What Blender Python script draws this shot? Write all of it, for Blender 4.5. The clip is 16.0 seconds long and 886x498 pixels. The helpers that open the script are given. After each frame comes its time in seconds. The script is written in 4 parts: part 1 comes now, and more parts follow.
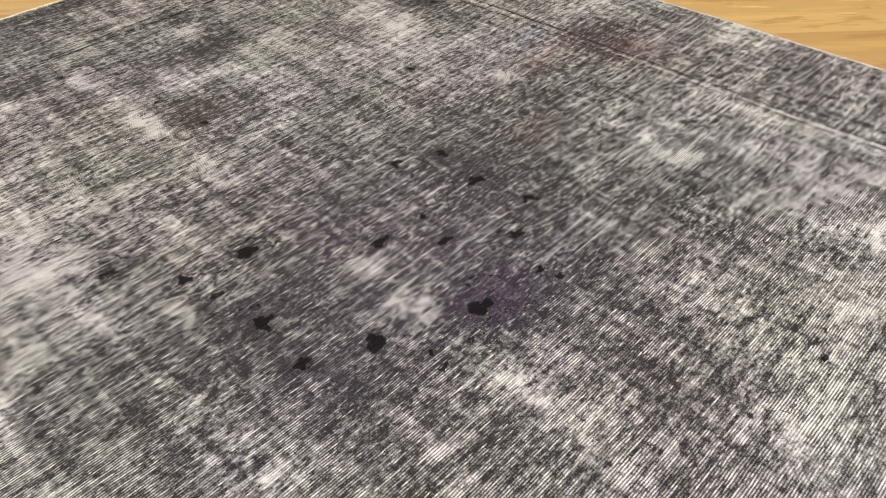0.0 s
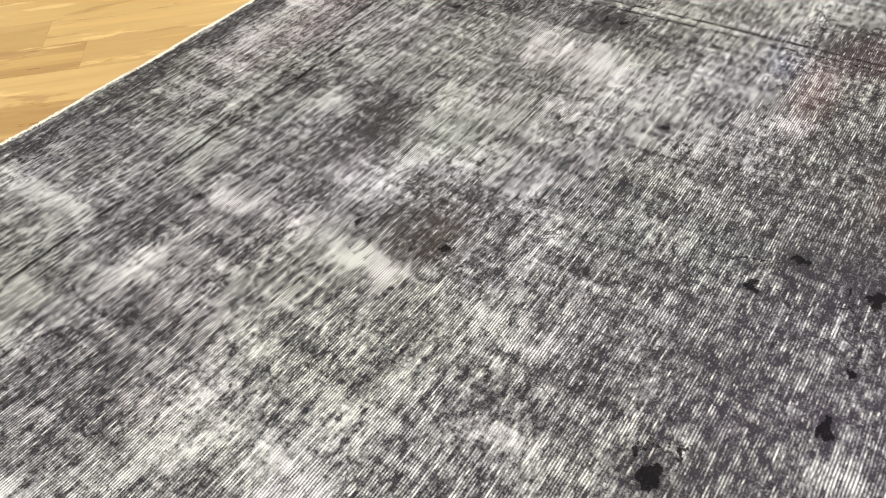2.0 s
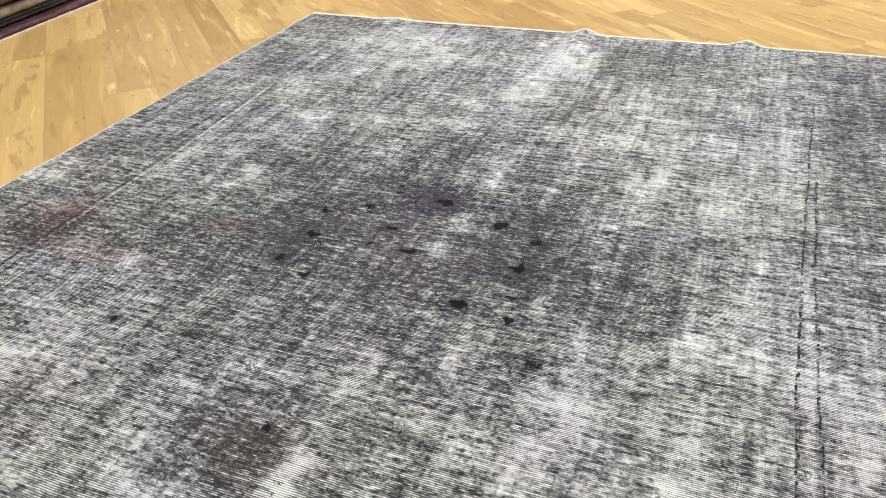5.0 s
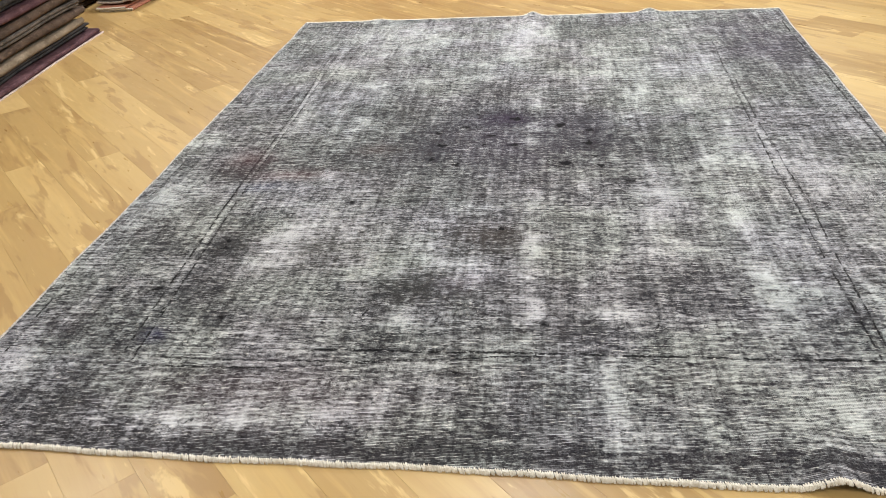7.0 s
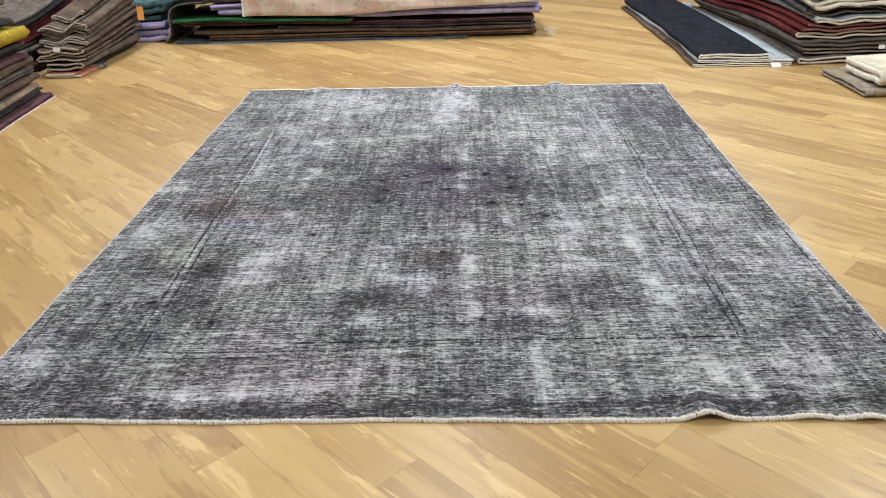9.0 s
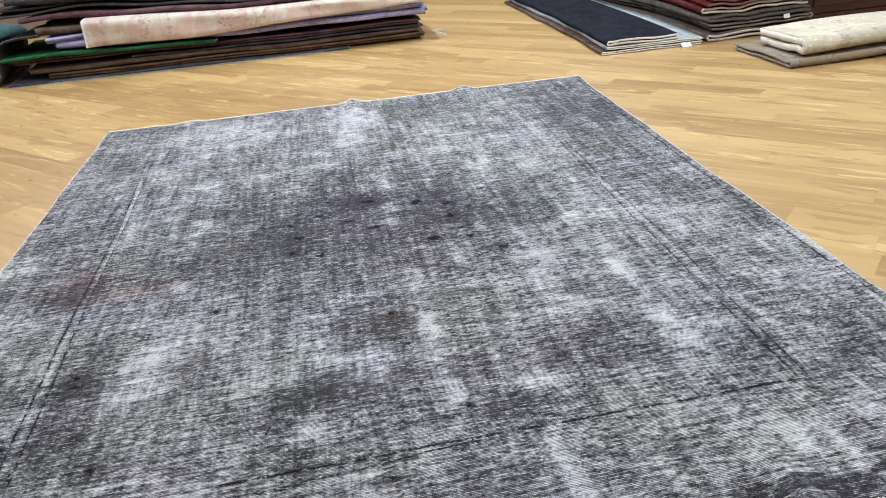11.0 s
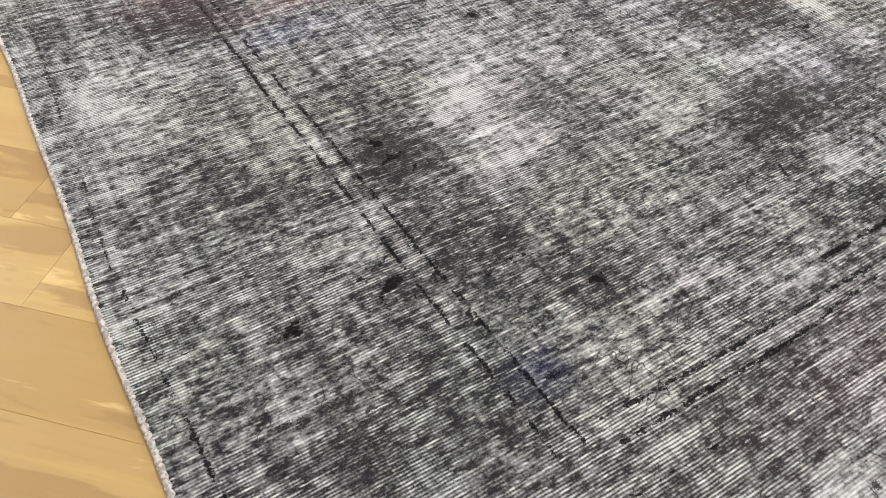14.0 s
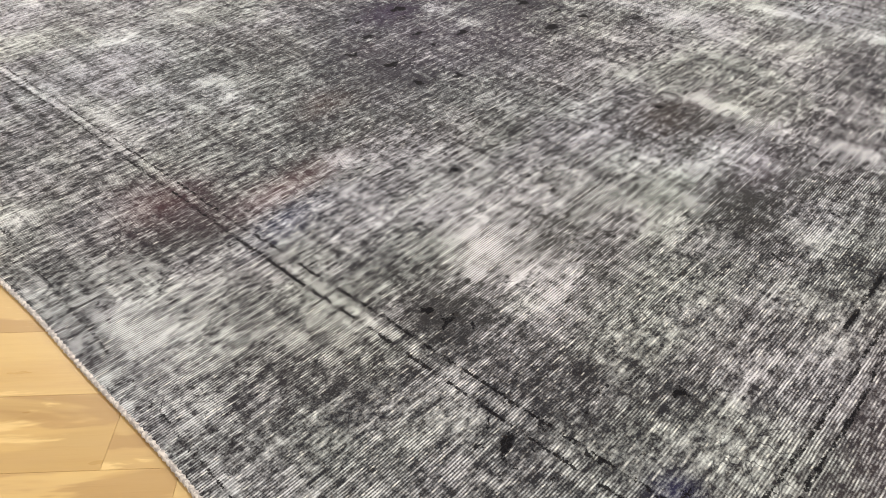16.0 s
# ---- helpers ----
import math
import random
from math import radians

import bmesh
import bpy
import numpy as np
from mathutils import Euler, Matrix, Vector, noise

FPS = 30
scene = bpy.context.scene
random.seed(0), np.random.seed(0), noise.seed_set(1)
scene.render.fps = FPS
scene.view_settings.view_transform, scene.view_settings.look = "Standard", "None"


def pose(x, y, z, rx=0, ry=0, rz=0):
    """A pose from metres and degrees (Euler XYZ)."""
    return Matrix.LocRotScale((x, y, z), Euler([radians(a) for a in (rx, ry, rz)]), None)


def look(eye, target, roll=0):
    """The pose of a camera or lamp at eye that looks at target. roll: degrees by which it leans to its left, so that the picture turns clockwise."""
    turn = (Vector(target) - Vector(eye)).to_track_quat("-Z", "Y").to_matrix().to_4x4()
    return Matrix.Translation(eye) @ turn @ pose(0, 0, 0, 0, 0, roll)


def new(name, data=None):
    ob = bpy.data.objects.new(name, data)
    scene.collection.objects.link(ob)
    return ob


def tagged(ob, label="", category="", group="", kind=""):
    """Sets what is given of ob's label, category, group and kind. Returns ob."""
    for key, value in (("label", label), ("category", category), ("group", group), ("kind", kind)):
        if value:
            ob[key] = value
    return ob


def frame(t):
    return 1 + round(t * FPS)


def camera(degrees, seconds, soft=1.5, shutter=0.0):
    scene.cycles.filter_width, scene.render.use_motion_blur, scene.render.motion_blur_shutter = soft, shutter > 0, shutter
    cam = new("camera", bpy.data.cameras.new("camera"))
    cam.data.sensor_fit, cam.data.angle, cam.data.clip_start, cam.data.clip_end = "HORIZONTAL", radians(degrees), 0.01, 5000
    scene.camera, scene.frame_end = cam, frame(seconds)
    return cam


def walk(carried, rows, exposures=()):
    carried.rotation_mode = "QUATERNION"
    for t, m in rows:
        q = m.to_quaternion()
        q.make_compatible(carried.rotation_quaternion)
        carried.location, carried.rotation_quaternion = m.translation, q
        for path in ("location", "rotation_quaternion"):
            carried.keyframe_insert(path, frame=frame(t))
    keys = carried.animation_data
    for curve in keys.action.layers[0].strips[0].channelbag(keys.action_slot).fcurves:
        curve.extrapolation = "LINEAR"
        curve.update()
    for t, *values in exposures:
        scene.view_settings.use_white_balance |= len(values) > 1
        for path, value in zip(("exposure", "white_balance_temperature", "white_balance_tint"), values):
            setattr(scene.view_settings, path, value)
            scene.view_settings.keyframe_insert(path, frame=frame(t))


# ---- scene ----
cam = camera(60.6, 16.0, soft=1.0, shutter=0.06)
PATH = [
    (0, (2.192, 2.675, 1.035), (1.129, 1.608, -0.28), -1.7),
    (0.5, (2.128, 2.534, 1.008), (1.121, 1.508, -0.382), -3.2),
    (1, (2.169, 2.272, 1.019), (1.104, 1.349, -0.4), -3.4),
    (1.5, (2.236, 2.015, 1.032), (1.116, 1.123, -0.364), -2.7),
    (2, (2.215, 1.661, 1.0), (1.095, 0.783, -0.406), -4.3),
    (2.5, (2.193, 1.353, 1.007), (0.916, 0.577, -0.323), -4.5),
    (3, (2.144, 1.115, 1.045), (0.637, 0.731, -0.213), -3.1),
    (3.5, (1.976, 0.898, 1.011), (0.43, 1.031, -0.251), -3.1),
    (4, (1.989, 0.746, 1.047), (0.578, 1.544, -0.124), -5.5),
    (4.5, (2.147, 0.474, 1.104), (1.178, 1.82, -0.014), -4.6),
    (4.7, (2.199, 0.366, 1.106), (1.386, 1.826, 0.008), -3.2),
    (6.8, (1.67, -1.068, 1.282), (1.377, 0.61, 0.234), -4.7),
    (7, (1.568, -1.153, 1.289), (1.3, 0.532, 0.245), -4.5),
    (7.5, (1.477, -1.339, 1.331), (1.301, 0.386, 0.334), -2.7),
    (8, (1.539, -1.537, 1.342), (1.423, 0.234, 0.421), -1.6),
    (8.5, (1.524, -1.647, 1.363), (1.437, 0.143, 0.475), -1.2),
    (9, (1.493, -1.694, 1.371), (1.448, 0.1, 0.488), -1.6),
    (9.2, (1.488, -1.701, 1.369), (1.46, 0.092, 0.483), -1.9),
    (11.3, (1.258, -0.838, 1.202), (1.549, 0.938, 0.329), -6.2),
    (11.5, (1.21, -0.712, 1.204), (1.525, 1.05, 0.313), -6.9),
    (12, (1.02, -0.356, 1.144), (1.371, 1.366, 0.188), -7.1),
    (12.5, (0.717, -0.156, 1.148), (1.077, 1.53, 0.134), -6.1),
    (13, (0.39, -0.077, 1.069), (0.852, 1.506, -0.062), -3.6),
    (13.5, (0.226, 0.047, 0.903), (0.824, 1.389, -0.454), -0.8),
    (14, (0.055, 0.045, 0.835), (0.785, 1.194, -0.63), 1.8),
    (14.5, (-0.064, 0.008, 0.857), (0.771, 1.112, -0.586), 2.0),
    (15, (-0.095, 0.022, 0.9), (0.859, 1.141, -0.456), 2.5),
    (15.5, (-0.145, 0.081, 0.945), (0.907, 1.198, -0.338), 1.3),
    (16, (-0.192, 0.251, 0.957), (0.918, 1.33, -0.309), -1.3),
]
EXPOSURES = [(0, -0.03, 7150, 13), (1.0, 0.14, 7050, 13), (1.5, 0.26, 6800, 9), (2.5, 0.31, 6650, 8), (3.0, 0.24, 6600, 8), (4.0, 0.28, 6600, 8), (4.5, 0.20, 6500, 7), (7, 0.05, 6400, 8),
             (9, -0.02, 6050, 9), (11.5, 0.04, 5750, 9), (12.5, -0.04, 5800, 9), (13.5, 0.03, 6500, 9), (14.5, 0.10, 6400, 9), (15, 0.10, 6550, 10), (16, 0.11, 6700, 10)]
walk(cam, [(t, look(eye, target, roll)) for t, eye, target, roll in PATH], EXPOSURES)

# ---- light: assumed ceiling lamps of a rug shop, and an added far row ----
world = bpy.data.worlds.new("world")
scene.world = world
world.use_nodes = True
world.node_tree.nodes["Background"].inputs[0].default_value = (1, 0.96, 0.9, 1)
world.node_tree.nodes["Background"].inputs[1].default_value = 0.05
CEIL = 3.2


def lamp(x, y, sx, sy, watts, colour):
    d = bpy.data.lights.new("overhead_lamp", "AREA")
    d.shape, d.size, d.size_y, d.energy, d.color = "RECTANGLE", sx, sy, watts, colour
    ob = new("overhead_lamp", d)
    ob.matrix_world = pose(x, y, CEIL - 0.03)


for lx, much, hue in ((-1.6, 0.86, (1.0, 0.97, 0.92)), (1.4, 1.0, (1.0, 0.985, 0.95)), (4.4, 0.97, (0.975, 1.0, 0.955))):
    # the row at y 7.6 is added to brighten the far end
    for ly, watts in ((-1.4, 33), (2.0, 50), (5.4, 76), (7.6, 36)):
        lamp(lx, ly, 0.5, 1.1, watts * much * (1.38 if lx > 4 and ly == 2.0 else 1.07), hue)


# ---- materials ----
class Nodes:
    """Short hand for building a node material."""

    def __init__(self, name):
        self.mat = bpy.data.materials.new(name)
        self.mat.use_nodes = True
        self.tree = self.mat.node_tree
        self.bsdf = self.tree.nodes["Principled BSDF"]

    def add(self, kind, **props):
        n = self.tree.nodes.new(kind)
        for k, v in props.items():
            if k == "operation":
                n.operation = v
            elif k == "data_type":
                n.data_type = v
            elif k == "attribute_name":
                n.attribute_name = v
        return n

    def link(self, a, b):
        self.tree.links.new(a, b)

    def put(self, socket, v):
        if isinstance(v, (int, float, tuple)):
            socket.default_value = v
        else:
            self.link(v, socket)

    def math(self, op, a, b=0.0, c=0.0, clamp=False):
        n = self.add("ShaderNodeMath", operation=op)
        n.use_clamp = clamp
        for i, v in enumerate((a, b, c)):
            self.put(n.inputs[i], v)
        return n.outputs[0]

    def coords(self, scale, loc=(0, 0, 0), rot=(0, 0, 0)):
        if not hasattr(self, "tc"):
            self.tc = self.add("ShaderNodeTexCoord")
        m = self.add("ShaderNodeMapping")
        self.link(self.tc.outputs["Object"], m.inputs[0])
        m.inputs["Location"].default_value = loc
        m.inputs["Rotation"].default_value = rot
        m.inputs["Scale"].default_value = scale
        return m.outputs[0]

    def noise(self, vec, scale=1.0, detail=2.0, rough=0.5, colour=False, distort=0.0):
        n = self.add("ShaderNodeTexNoise")
        self.link(vec, n.inputs["Vector"])
        n.inputs["Scale"].default_value = scale
        n.inputs["Detail"].default_value = detail
        n.inputs["Roughness"].default_value = rough
        n.inputs["Distortion"].default_value = distort
        return n.outputs[1 if colour else 0]

    def mix(self, f, a, b, mode="MIX"):
        n = self.add("ShaderNodeMix", data_type="RGBA")
        n.blend_type = mode
        self.put(n.inputs[0], f)
        for i, v in ((6, a), (7, b)):
            self.put(n.inputs[i], (*v, 1.0) if isinstance(v, tuple) and len(v) == 3 else v)
        return n.outputs[2]

    def step(self, v, lo, hi):
        n = self.add("ShaderNodeMapRange")
        n.interpolation_type = "SMOOTHSTEP"
        self.link(v, n.inputs[0])
        n.inputs[1].default_value, n.inputs[2].default_value = lo, hi
        return n.outputs[0]

    def attr(self, name, fac=True):
        n = self.add("ShaderNodeAttribute", attribute_name=name)
        return n.outputs["Fac" if fac else "Color"]

    def bump(self, h, strength, dist=0.002):
        n = self.add("ShaderNodeBump")
        n.inputs["Strength"].default_value = strength
        n.inputs["Distance"].default_value = dist
        self.link(h, n.inputs["Height"])
        self.link(n.outputs[0], self.bsdf.inputs["Normal"])

    def done(self, colour, rough, sheen=0.0, coat=0.0, spec=0.5):
        self.put(self.bsdf.inputs["Base Color"], (*colour, 1.0) if isinstance(colour, tuple) else colour)
        self.put(self.bsdf.inputs["Roughness"], rough)
        self.bsdf.inputs["Sheen Weight"].default_value = sheen
        self.bsdf.inputs["Coat Weight"].default_value = coat
        self.bsdf.inputs["Specular IOR Level"].default_value = spec
        return self.mat


def worn_pile_material():
    """Overdyed, shorn wool: dark dye left in the pile, pale weft threads where it is worn."""
    n = Nodes("worn_overdyed_wool")
    wear, dye, tint = n.attr("wear"), n.attr("dye", False), n.attr("tint", False)
    sep = n.add("ShaderNodeSeparateXYZ")
    n.link(n.coords((1, 1, 1)), sep.inputs[0])
    x, y = sep.outputs[0], sep.outputs[1]
    # rows of the weave, a little wavy, each with its own thread
    wob = n.noise(n.coords((3, 5, 1), (2, 2, 0)), 1, 2, 0.5)
    wob = n.math("MULTIPLY_ADD", n.noise(n.coords((30, 24, 1), (6, 6, 0)), 1, 2, 0.5), 0.55, n.math("MULTIPLY", wob, 2.2))
    turn = n.math("MULTIPLY_ADD", y, 1 / ROW, wob)
    count = n.math("FLOOR", turn)
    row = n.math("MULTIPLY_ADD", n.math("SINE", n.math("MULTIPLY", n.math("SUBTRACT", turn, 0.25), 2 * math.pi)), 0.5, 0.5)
    col = n.math("SINE", n.math("MULTIPLY_ADD", x, 2 * math.pi / COL, n.math("MULTIPLY", wob, 3.0)))

    def thread(per_metre, skip, detail=2):
        c = n.add("ShaderNodeCombineXYZ")
        n.link(n.math("MULTIPLY", x, per_metre), c.inputs[0])
        n.link(n.math("MULTIPLY", count, skip), c.inputs[1])
        return n.noise(c.outputs[0], 1, detail, 0.6)

    long_dash, short_dash = thread(9, 7.31), thread(42, 5.77)
    streak = n.noise(n.coords((8, 95, 1), (6, 4, 0)), 1, 4, 0.65)
    weft = n.noise(n.coords((2.2, 70, 1), (1, 12, 0)), 1, 3, 0.65)
    warp = n.noise(n.coords((55, 3.5, 1), (9, 1, 0)), 1, 3, 0.6)
    broad = n.noise(n.coords((16, 1.6, 1), (3, 6, 0)), 1, 3, 0.6)
    blot = n.noise(n.coords((8, 11, 1), (5, 2, 0)), 1, 6, 0.72)
    crust = n.noise(n.coords((26, 44, 1), (11, 6, 0)), 1, 5, 0.72)
    grit = n.noise(n.coords((42, 88, 1), (4, 14, 0)), 1, 4, 0.7)
    speck = n.noise(n.coords((95, 130, 1), (2, 9, 0)), 1, 3, 0.7)
    hair = n.noise(n.coords((240, 330, 1), (1, 5, 0)), 1, 2, 0.6)
    v = wear
    for tex, amount in ((blot, 0.58), (crust, 0.7), (grit, 0.9), (streak, 0.9), (weft, 0.45), (warp, 0.6), (broad, 0.45), (long_dash, 0.5)):
        v = n.math("MULTIPLY_ADD", n.math("SUBTRACT", tex, 0.5), amount, v)
    worn = n.step(v, -0.38, 0.92)
    # a thread shows where the pile over it is gone; elsewhere the wool is matted
    clump = n.noise(n.coords((34, 44, 1), (12, 3, 0)), 1, 4, 0.65)
    striped = n.step(n.noise(n.coords((5, 6, 1), (4, 8, 0)), 1, 3, 0.6), 0.36, 0.56)
    bare = n.math("MULTIPLY_ADD", n.math("SUBTRACT", worn, 0.5), 0.55, short_dash)
    bare = n.math("MULTIPLY_ADD", n.math("SUBTRACT", speck, 0.5), 1.1, bare)
    bare = n.step(bare, 0.14, 0.74)
    # paler along the middle of each row, strongest in striped places
    row_tone = n.math("MULTIPLY", n.math("SUBTRACT", row, 0.56), n.math("MULTIPLY_ADD", striped, 0.6, 0.32))
    row_tone = n.math("MULTIPLY_ADD", col, n.math("MULTIPLY_ADD", striped, 0.08, 0.03), n.math("ADD", row_tone, 0.62))
    m = n.math("MULTIPLY", bare, n.math("MULTIPLY", row_tone, n.math("MULTIPLY_ADD", worn, 0.86, 0.25)))
    m = n.math("MULTIPLY_ADD", n.math("POWER", worn, 3.0), 0.42, m)
    m = n.math("MULTIPLY_ADD", n.math("SUBTRACT", clump, 0.5), n.math("MULTIPLY_ADD", worn, 0.6, 0.22), m)
    m = n.math("MULTIPLY_ADD", n.math("SUBTRACT", hair, 0.5), 0.42, m)
    m = n.math("MULTIPLY_ADD", n.math("SUBTRACT", crust, 0.5), 0.25, m)
    # less thread colour between the rows
    row_gap = n.math("MULTIPLY", n.math("SUBTRACT", 1.0, row), n.math("MULTIPLY_ADD", striped, 0.5, 0.08))
    m = n.math("MULTIPLY", m, n.math("SUBTRACT", 1.2, row_gap), clamp=True)
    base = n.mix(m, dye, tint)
    fleck = n.math("MULTIPLY", n.step(short_dash, 0.60, 0.69), n.step(row, 0.35, 0.75))
    base = n.mix(n.math("MULTIPLY", fleck, n.math("MULTIPLY_ADD", worn, 0.6, 0.22)), base, (0.84, 0.83, 0.80))
    grain = n.step(n.noise(n.coords((62, 80, 1), (21, 4, 0)), 1, 3, 0.7), 0.61, 0.68)
    base = n.mix(n.math("MULTIPLY", grain, 0.6), base, (0.009, 0.009, 0.011))
    spot = n.step(n.noise(n.coords((30, 40, 1), (17, 13, 0)), 1, 5, 0.75), 0.60, 0.63)
    spot = n.math("MULTIPLY", spot, n.step(n.noise(n.coords((6, 7, 1), (3, 19, 0)), 1, 3, 0.6), 0.46, 0.56))
    base = n.mix(n.math("MULTIPLY", spot, 0.85), base, (0.012, 0.012, 0.015))
    ink = n.math("MULTIPLY_ADD", n.math("SUBTRACT", crust, 0.5), 0.9, n.attr("ink"))
    ink = n.math("MULTIPLY_ADD", n.math("SUBTRACT", speck, 0.5), 1.9, ink)
    ink = n.math("MULTIPLY", n.step(ink, 0.30, 0.46), n.step(n.attr("ink"), 0.06, 0.2))
    base = n.mix(n.math("MULTIPLY", ink, 0.95), base, (0.004, 0.0035, 0.005))
    curl = n.math("ABSOLUTE", n.math("SUBTRACT", n.noise(n.coords((13, 16, 1), (8, 21, 0)), 1, 3, 0.55, distort=0.6), 0.5))
    curl = n.math("SUBTRACT", 1.0, n.step(curl, 0.005, 0.015))
    patchy = n.noise(n.coords((6, 6, 1), (13, 4, 0)), 1, 3, 0.6)
    base = n.mix(n.math("MULTIPLY", curl, n.math("MULTIPLY", n.step(patchy, 0.53, 0.60), 0.7)), base, (0.014, 0.013, 0.018))
    n.bump(n.math("ADD", n.math("MULTIPLY", m, -0.6), n.math("MULTIPLY", row, 0.2)), 0.35, 0.003)
    return n.done(base, 0.92, sheen=0.02, spec=0.08)


ROW, COL = 0.0047, 0.0042
PILE = worn_pile_material()


def wool_material(name, a, b, scale=30.0):
    n = Nodes(name)
    big = n.noise(n.coords((6, 6, 6)), 1, 4, 0.6)
    small = n.noise(n.coords((scale * 4, scale * 4, scale * 4)), 1, 2, 0.6)
    f = n.step(n.math("MULTIPLY_ADD", small, 0.5, n.math("MULTIPLY", big, 0.7)), 0.35, 0.85)
    n.bump(small, 0.5, 0.003)
    fleck = n.step(n.noise(n.coords((60, 25, 60), (3, 1, 2)), 1, 3, 0.7), 0.56, 0.7)
    dark = n.step(n.noise(n.coords((18, 9, 18), (8, 3, 1)), 1, 4, 0.7), 0.52, 0.66)
    c = n.mix(n.math("MULTIPLY", fleck, 0.5), n.mix(f, a, b), tuple(min(1.0, 1.6 * v + 0.03) for v in b))
    c = n.mix(n.math("MULTIPLY", dark, 0.55), c, tuple(0.5 * v for v in a))
    return n.done(c, 0.95, spec=0.06)


def cord_material(name, a, b):
    n = Nodes(name)
    f = n.step(n.noise(n.coords((160, 160, 160)), 1, 2, 0.6), 0.4, 0.6)
    g = n.step(n.noise(n.coords((14, 14, 14)), 1, 3, 0.6), 0.58, 0.74)
    n.bump(f, 0.6, 0.002)
    return n.done(n.mix(n.math("MULTIPLY", g, 0.4), n.mix(f, a, b), (0.20, 0.14, 0.09)), 0.95, spec=0.15)


CREAM = cord_material("cream_cotton", (0.70, 0.66, 0.59), (0.86, 0.83, 0.77))
GREYCORD = cord_material("grey_selvedge_cord", (0.36, 0.34, 0.345), (0.64, 0.60, 0.59))


def oak_material(joined):
    """Varnished oak boards, their grain along x."""
    n = Nodes("oak_board_far" if joined else "oak_board")
    info = n.add("ShaderNodeObjectInfo")
    if joined:
        geo = n.add("ShaderNodeNewGeometry")
        rnd, tone = geo.outputs["Random Per Island"], n.math("MULTIPLY_ADD", geo.outputs["Random Per Island"], 0.9, 0.05)
    else:
        rnd = info.outputs["Random"]
        tone = n.add("ShaderNodeSeparateColor")
        n.link(info.outputs["Color"], tone.inputs[0])
        tone = tone.outputs[0]
    shift = n.add("ShaderNodeCombineXYZ")
    n.link(n.math("MULTIPLY", rnd, 37.0), shift.inputs[0])
    n.link(n.math("MULTIPLY", rnd, 91.0), shift.inputs[1])
    vec = n.add("ShaderNodeVectorMath", operation="ADD")
    n.link(n.coords((1, 1, 1)), vec.inputs[0])
    n.link(shift.outputs[0], vec.inputs[1])

    def stretched(sx, sy):
        m = n.add("ShaderNodeMapping")
        n.link(vec.outputs[0], m.inputs[0])
        m.inputs["Scale"].default_value = (sx, sy, 1)
        return m.outputs[0]

    grain = n.noise(stretched(5, 90), 1, 4, 0.6, distort=0.6)
    figure = n.noise(stretched(1.3, 9), 1, 4, 0.55, distort=1.4)
    patch = n.noise(stretched(1.3, 16), 1, 3, 0.6, distort=0.5)
    bare = n.noise(stretched(2.1, 13), 1, 5, 0.68, distort=0.5)
    pores = n.noise(stretched(14, 420), 1, 2, 0.6)
    c = n.mix(tone, (0.34, 0.211, 0.079), (0.545, 0.382, 0.163))
    c = n.mix(n.math("MULTIPLY", n.step(figure, 0.42, 0.72), 0.3 if joined else 0.5), c, (0.43, 0.275, 0.115))
    c = n.mix(n.math("MULTIPLY", n.step(grain, 0.5, 0.75), 0.16), c, (0.33, 0.18, 0.07))
    c = n.mix(n.math("MULTIPLY", n.step(patch, 0.52, 0.70), 0.22 if joined else 0.5), c, (0.60, 0.41, 0.165))
    c = n.mix(n.math("MULTIPLY", n.step(bare, 0.57, 0.64), 0.15 if joined else 0.58), c, (0.74, 0.55, 0.26))
    stain = n.noise(stretched(2.2, 11), 1, 4, 0.62, distort=0.5)
    c = n.mix(n.math("MULTIPLY", n.step(stain, 0.55, 0.61), 0.18 if joined else 0.55), c, (0.30, 0.175, 0.07))
    c = n.mix(n.math("MULTIPLY", n.step(pores, 0.6, 0.75), 0.1), c, (0.25, 0.14, 0.06))
    rough = n.math("MULTIPLY_ADD", n.noise(stretched(7, 30), 1, 3, 0.6), 0.28, 0.19)
    n.bump(n.math("ADD", grain, n.math("MULTIPLY", figure, 0.8)), 0.12, 0.002)
    return n.done(c, rough, spec=0.5)


OAK, OAK_FAR = oak_material(False), oak_material(True)


def plaster_material(name, a, b):
    n = Nodes(name)
    f = n.noise(n.coords((2, 2, 2)), 1, 5, 0.6)
    n.bump(n.noise(n.coords((90, 90, 90)), 1, 2, 0.5), 0.15, 0.002)
    return n.done(n.mix(f, a, b), 0.8)


WALL = plaster_material("wall_paint", (0.58, 0.55, 0.5), (0.66, 0.63, 0.58))
WHITE = plaster_material("ceiling_paint", (0.74, 0.73, 0.71), (0.8, 0.79, 0.77))


def mahogany_material():
    n = Nodes("dark_mahogany")
    g = n.noise(n.coords((3, 60, 3)), 1, 4, 0.6, distort=0.8)
    return n.done(n.mix(g, (0.022, 0.006, 0.005), (0.06, 0.018, 0.014)), 0.3)


# ---- helpers for building ----
def part(name, bm, material, parent, label="", smooth=True):
    me = bpy.data.meshes.new(name)
    bm.to_mesh(me)
    bm.free()
    me.materials.append(material)
    if smooth:
        me.polygons.foreach_set("use_smooth", [True] * len(me.polygons))
    ob = new(name, me)
    ob.parent = parent
    if label:
        tagged(ob, label)
    return ob


def mesh_part(name, verts, faces, material, parent, label="", smooth=True):
    me = bpy.data.meshes.new(name)
    me.from_pydata(verts, [], faces)
    me.update()
    me.materials.append(material)
    if smooth:
        me.polygons.foreach_set("use_smooth", [True] * len(me.polygons))
    ob = new(name, me)
    ob.parent = parent
    if label:
        tagged(ob, label)
    return ob


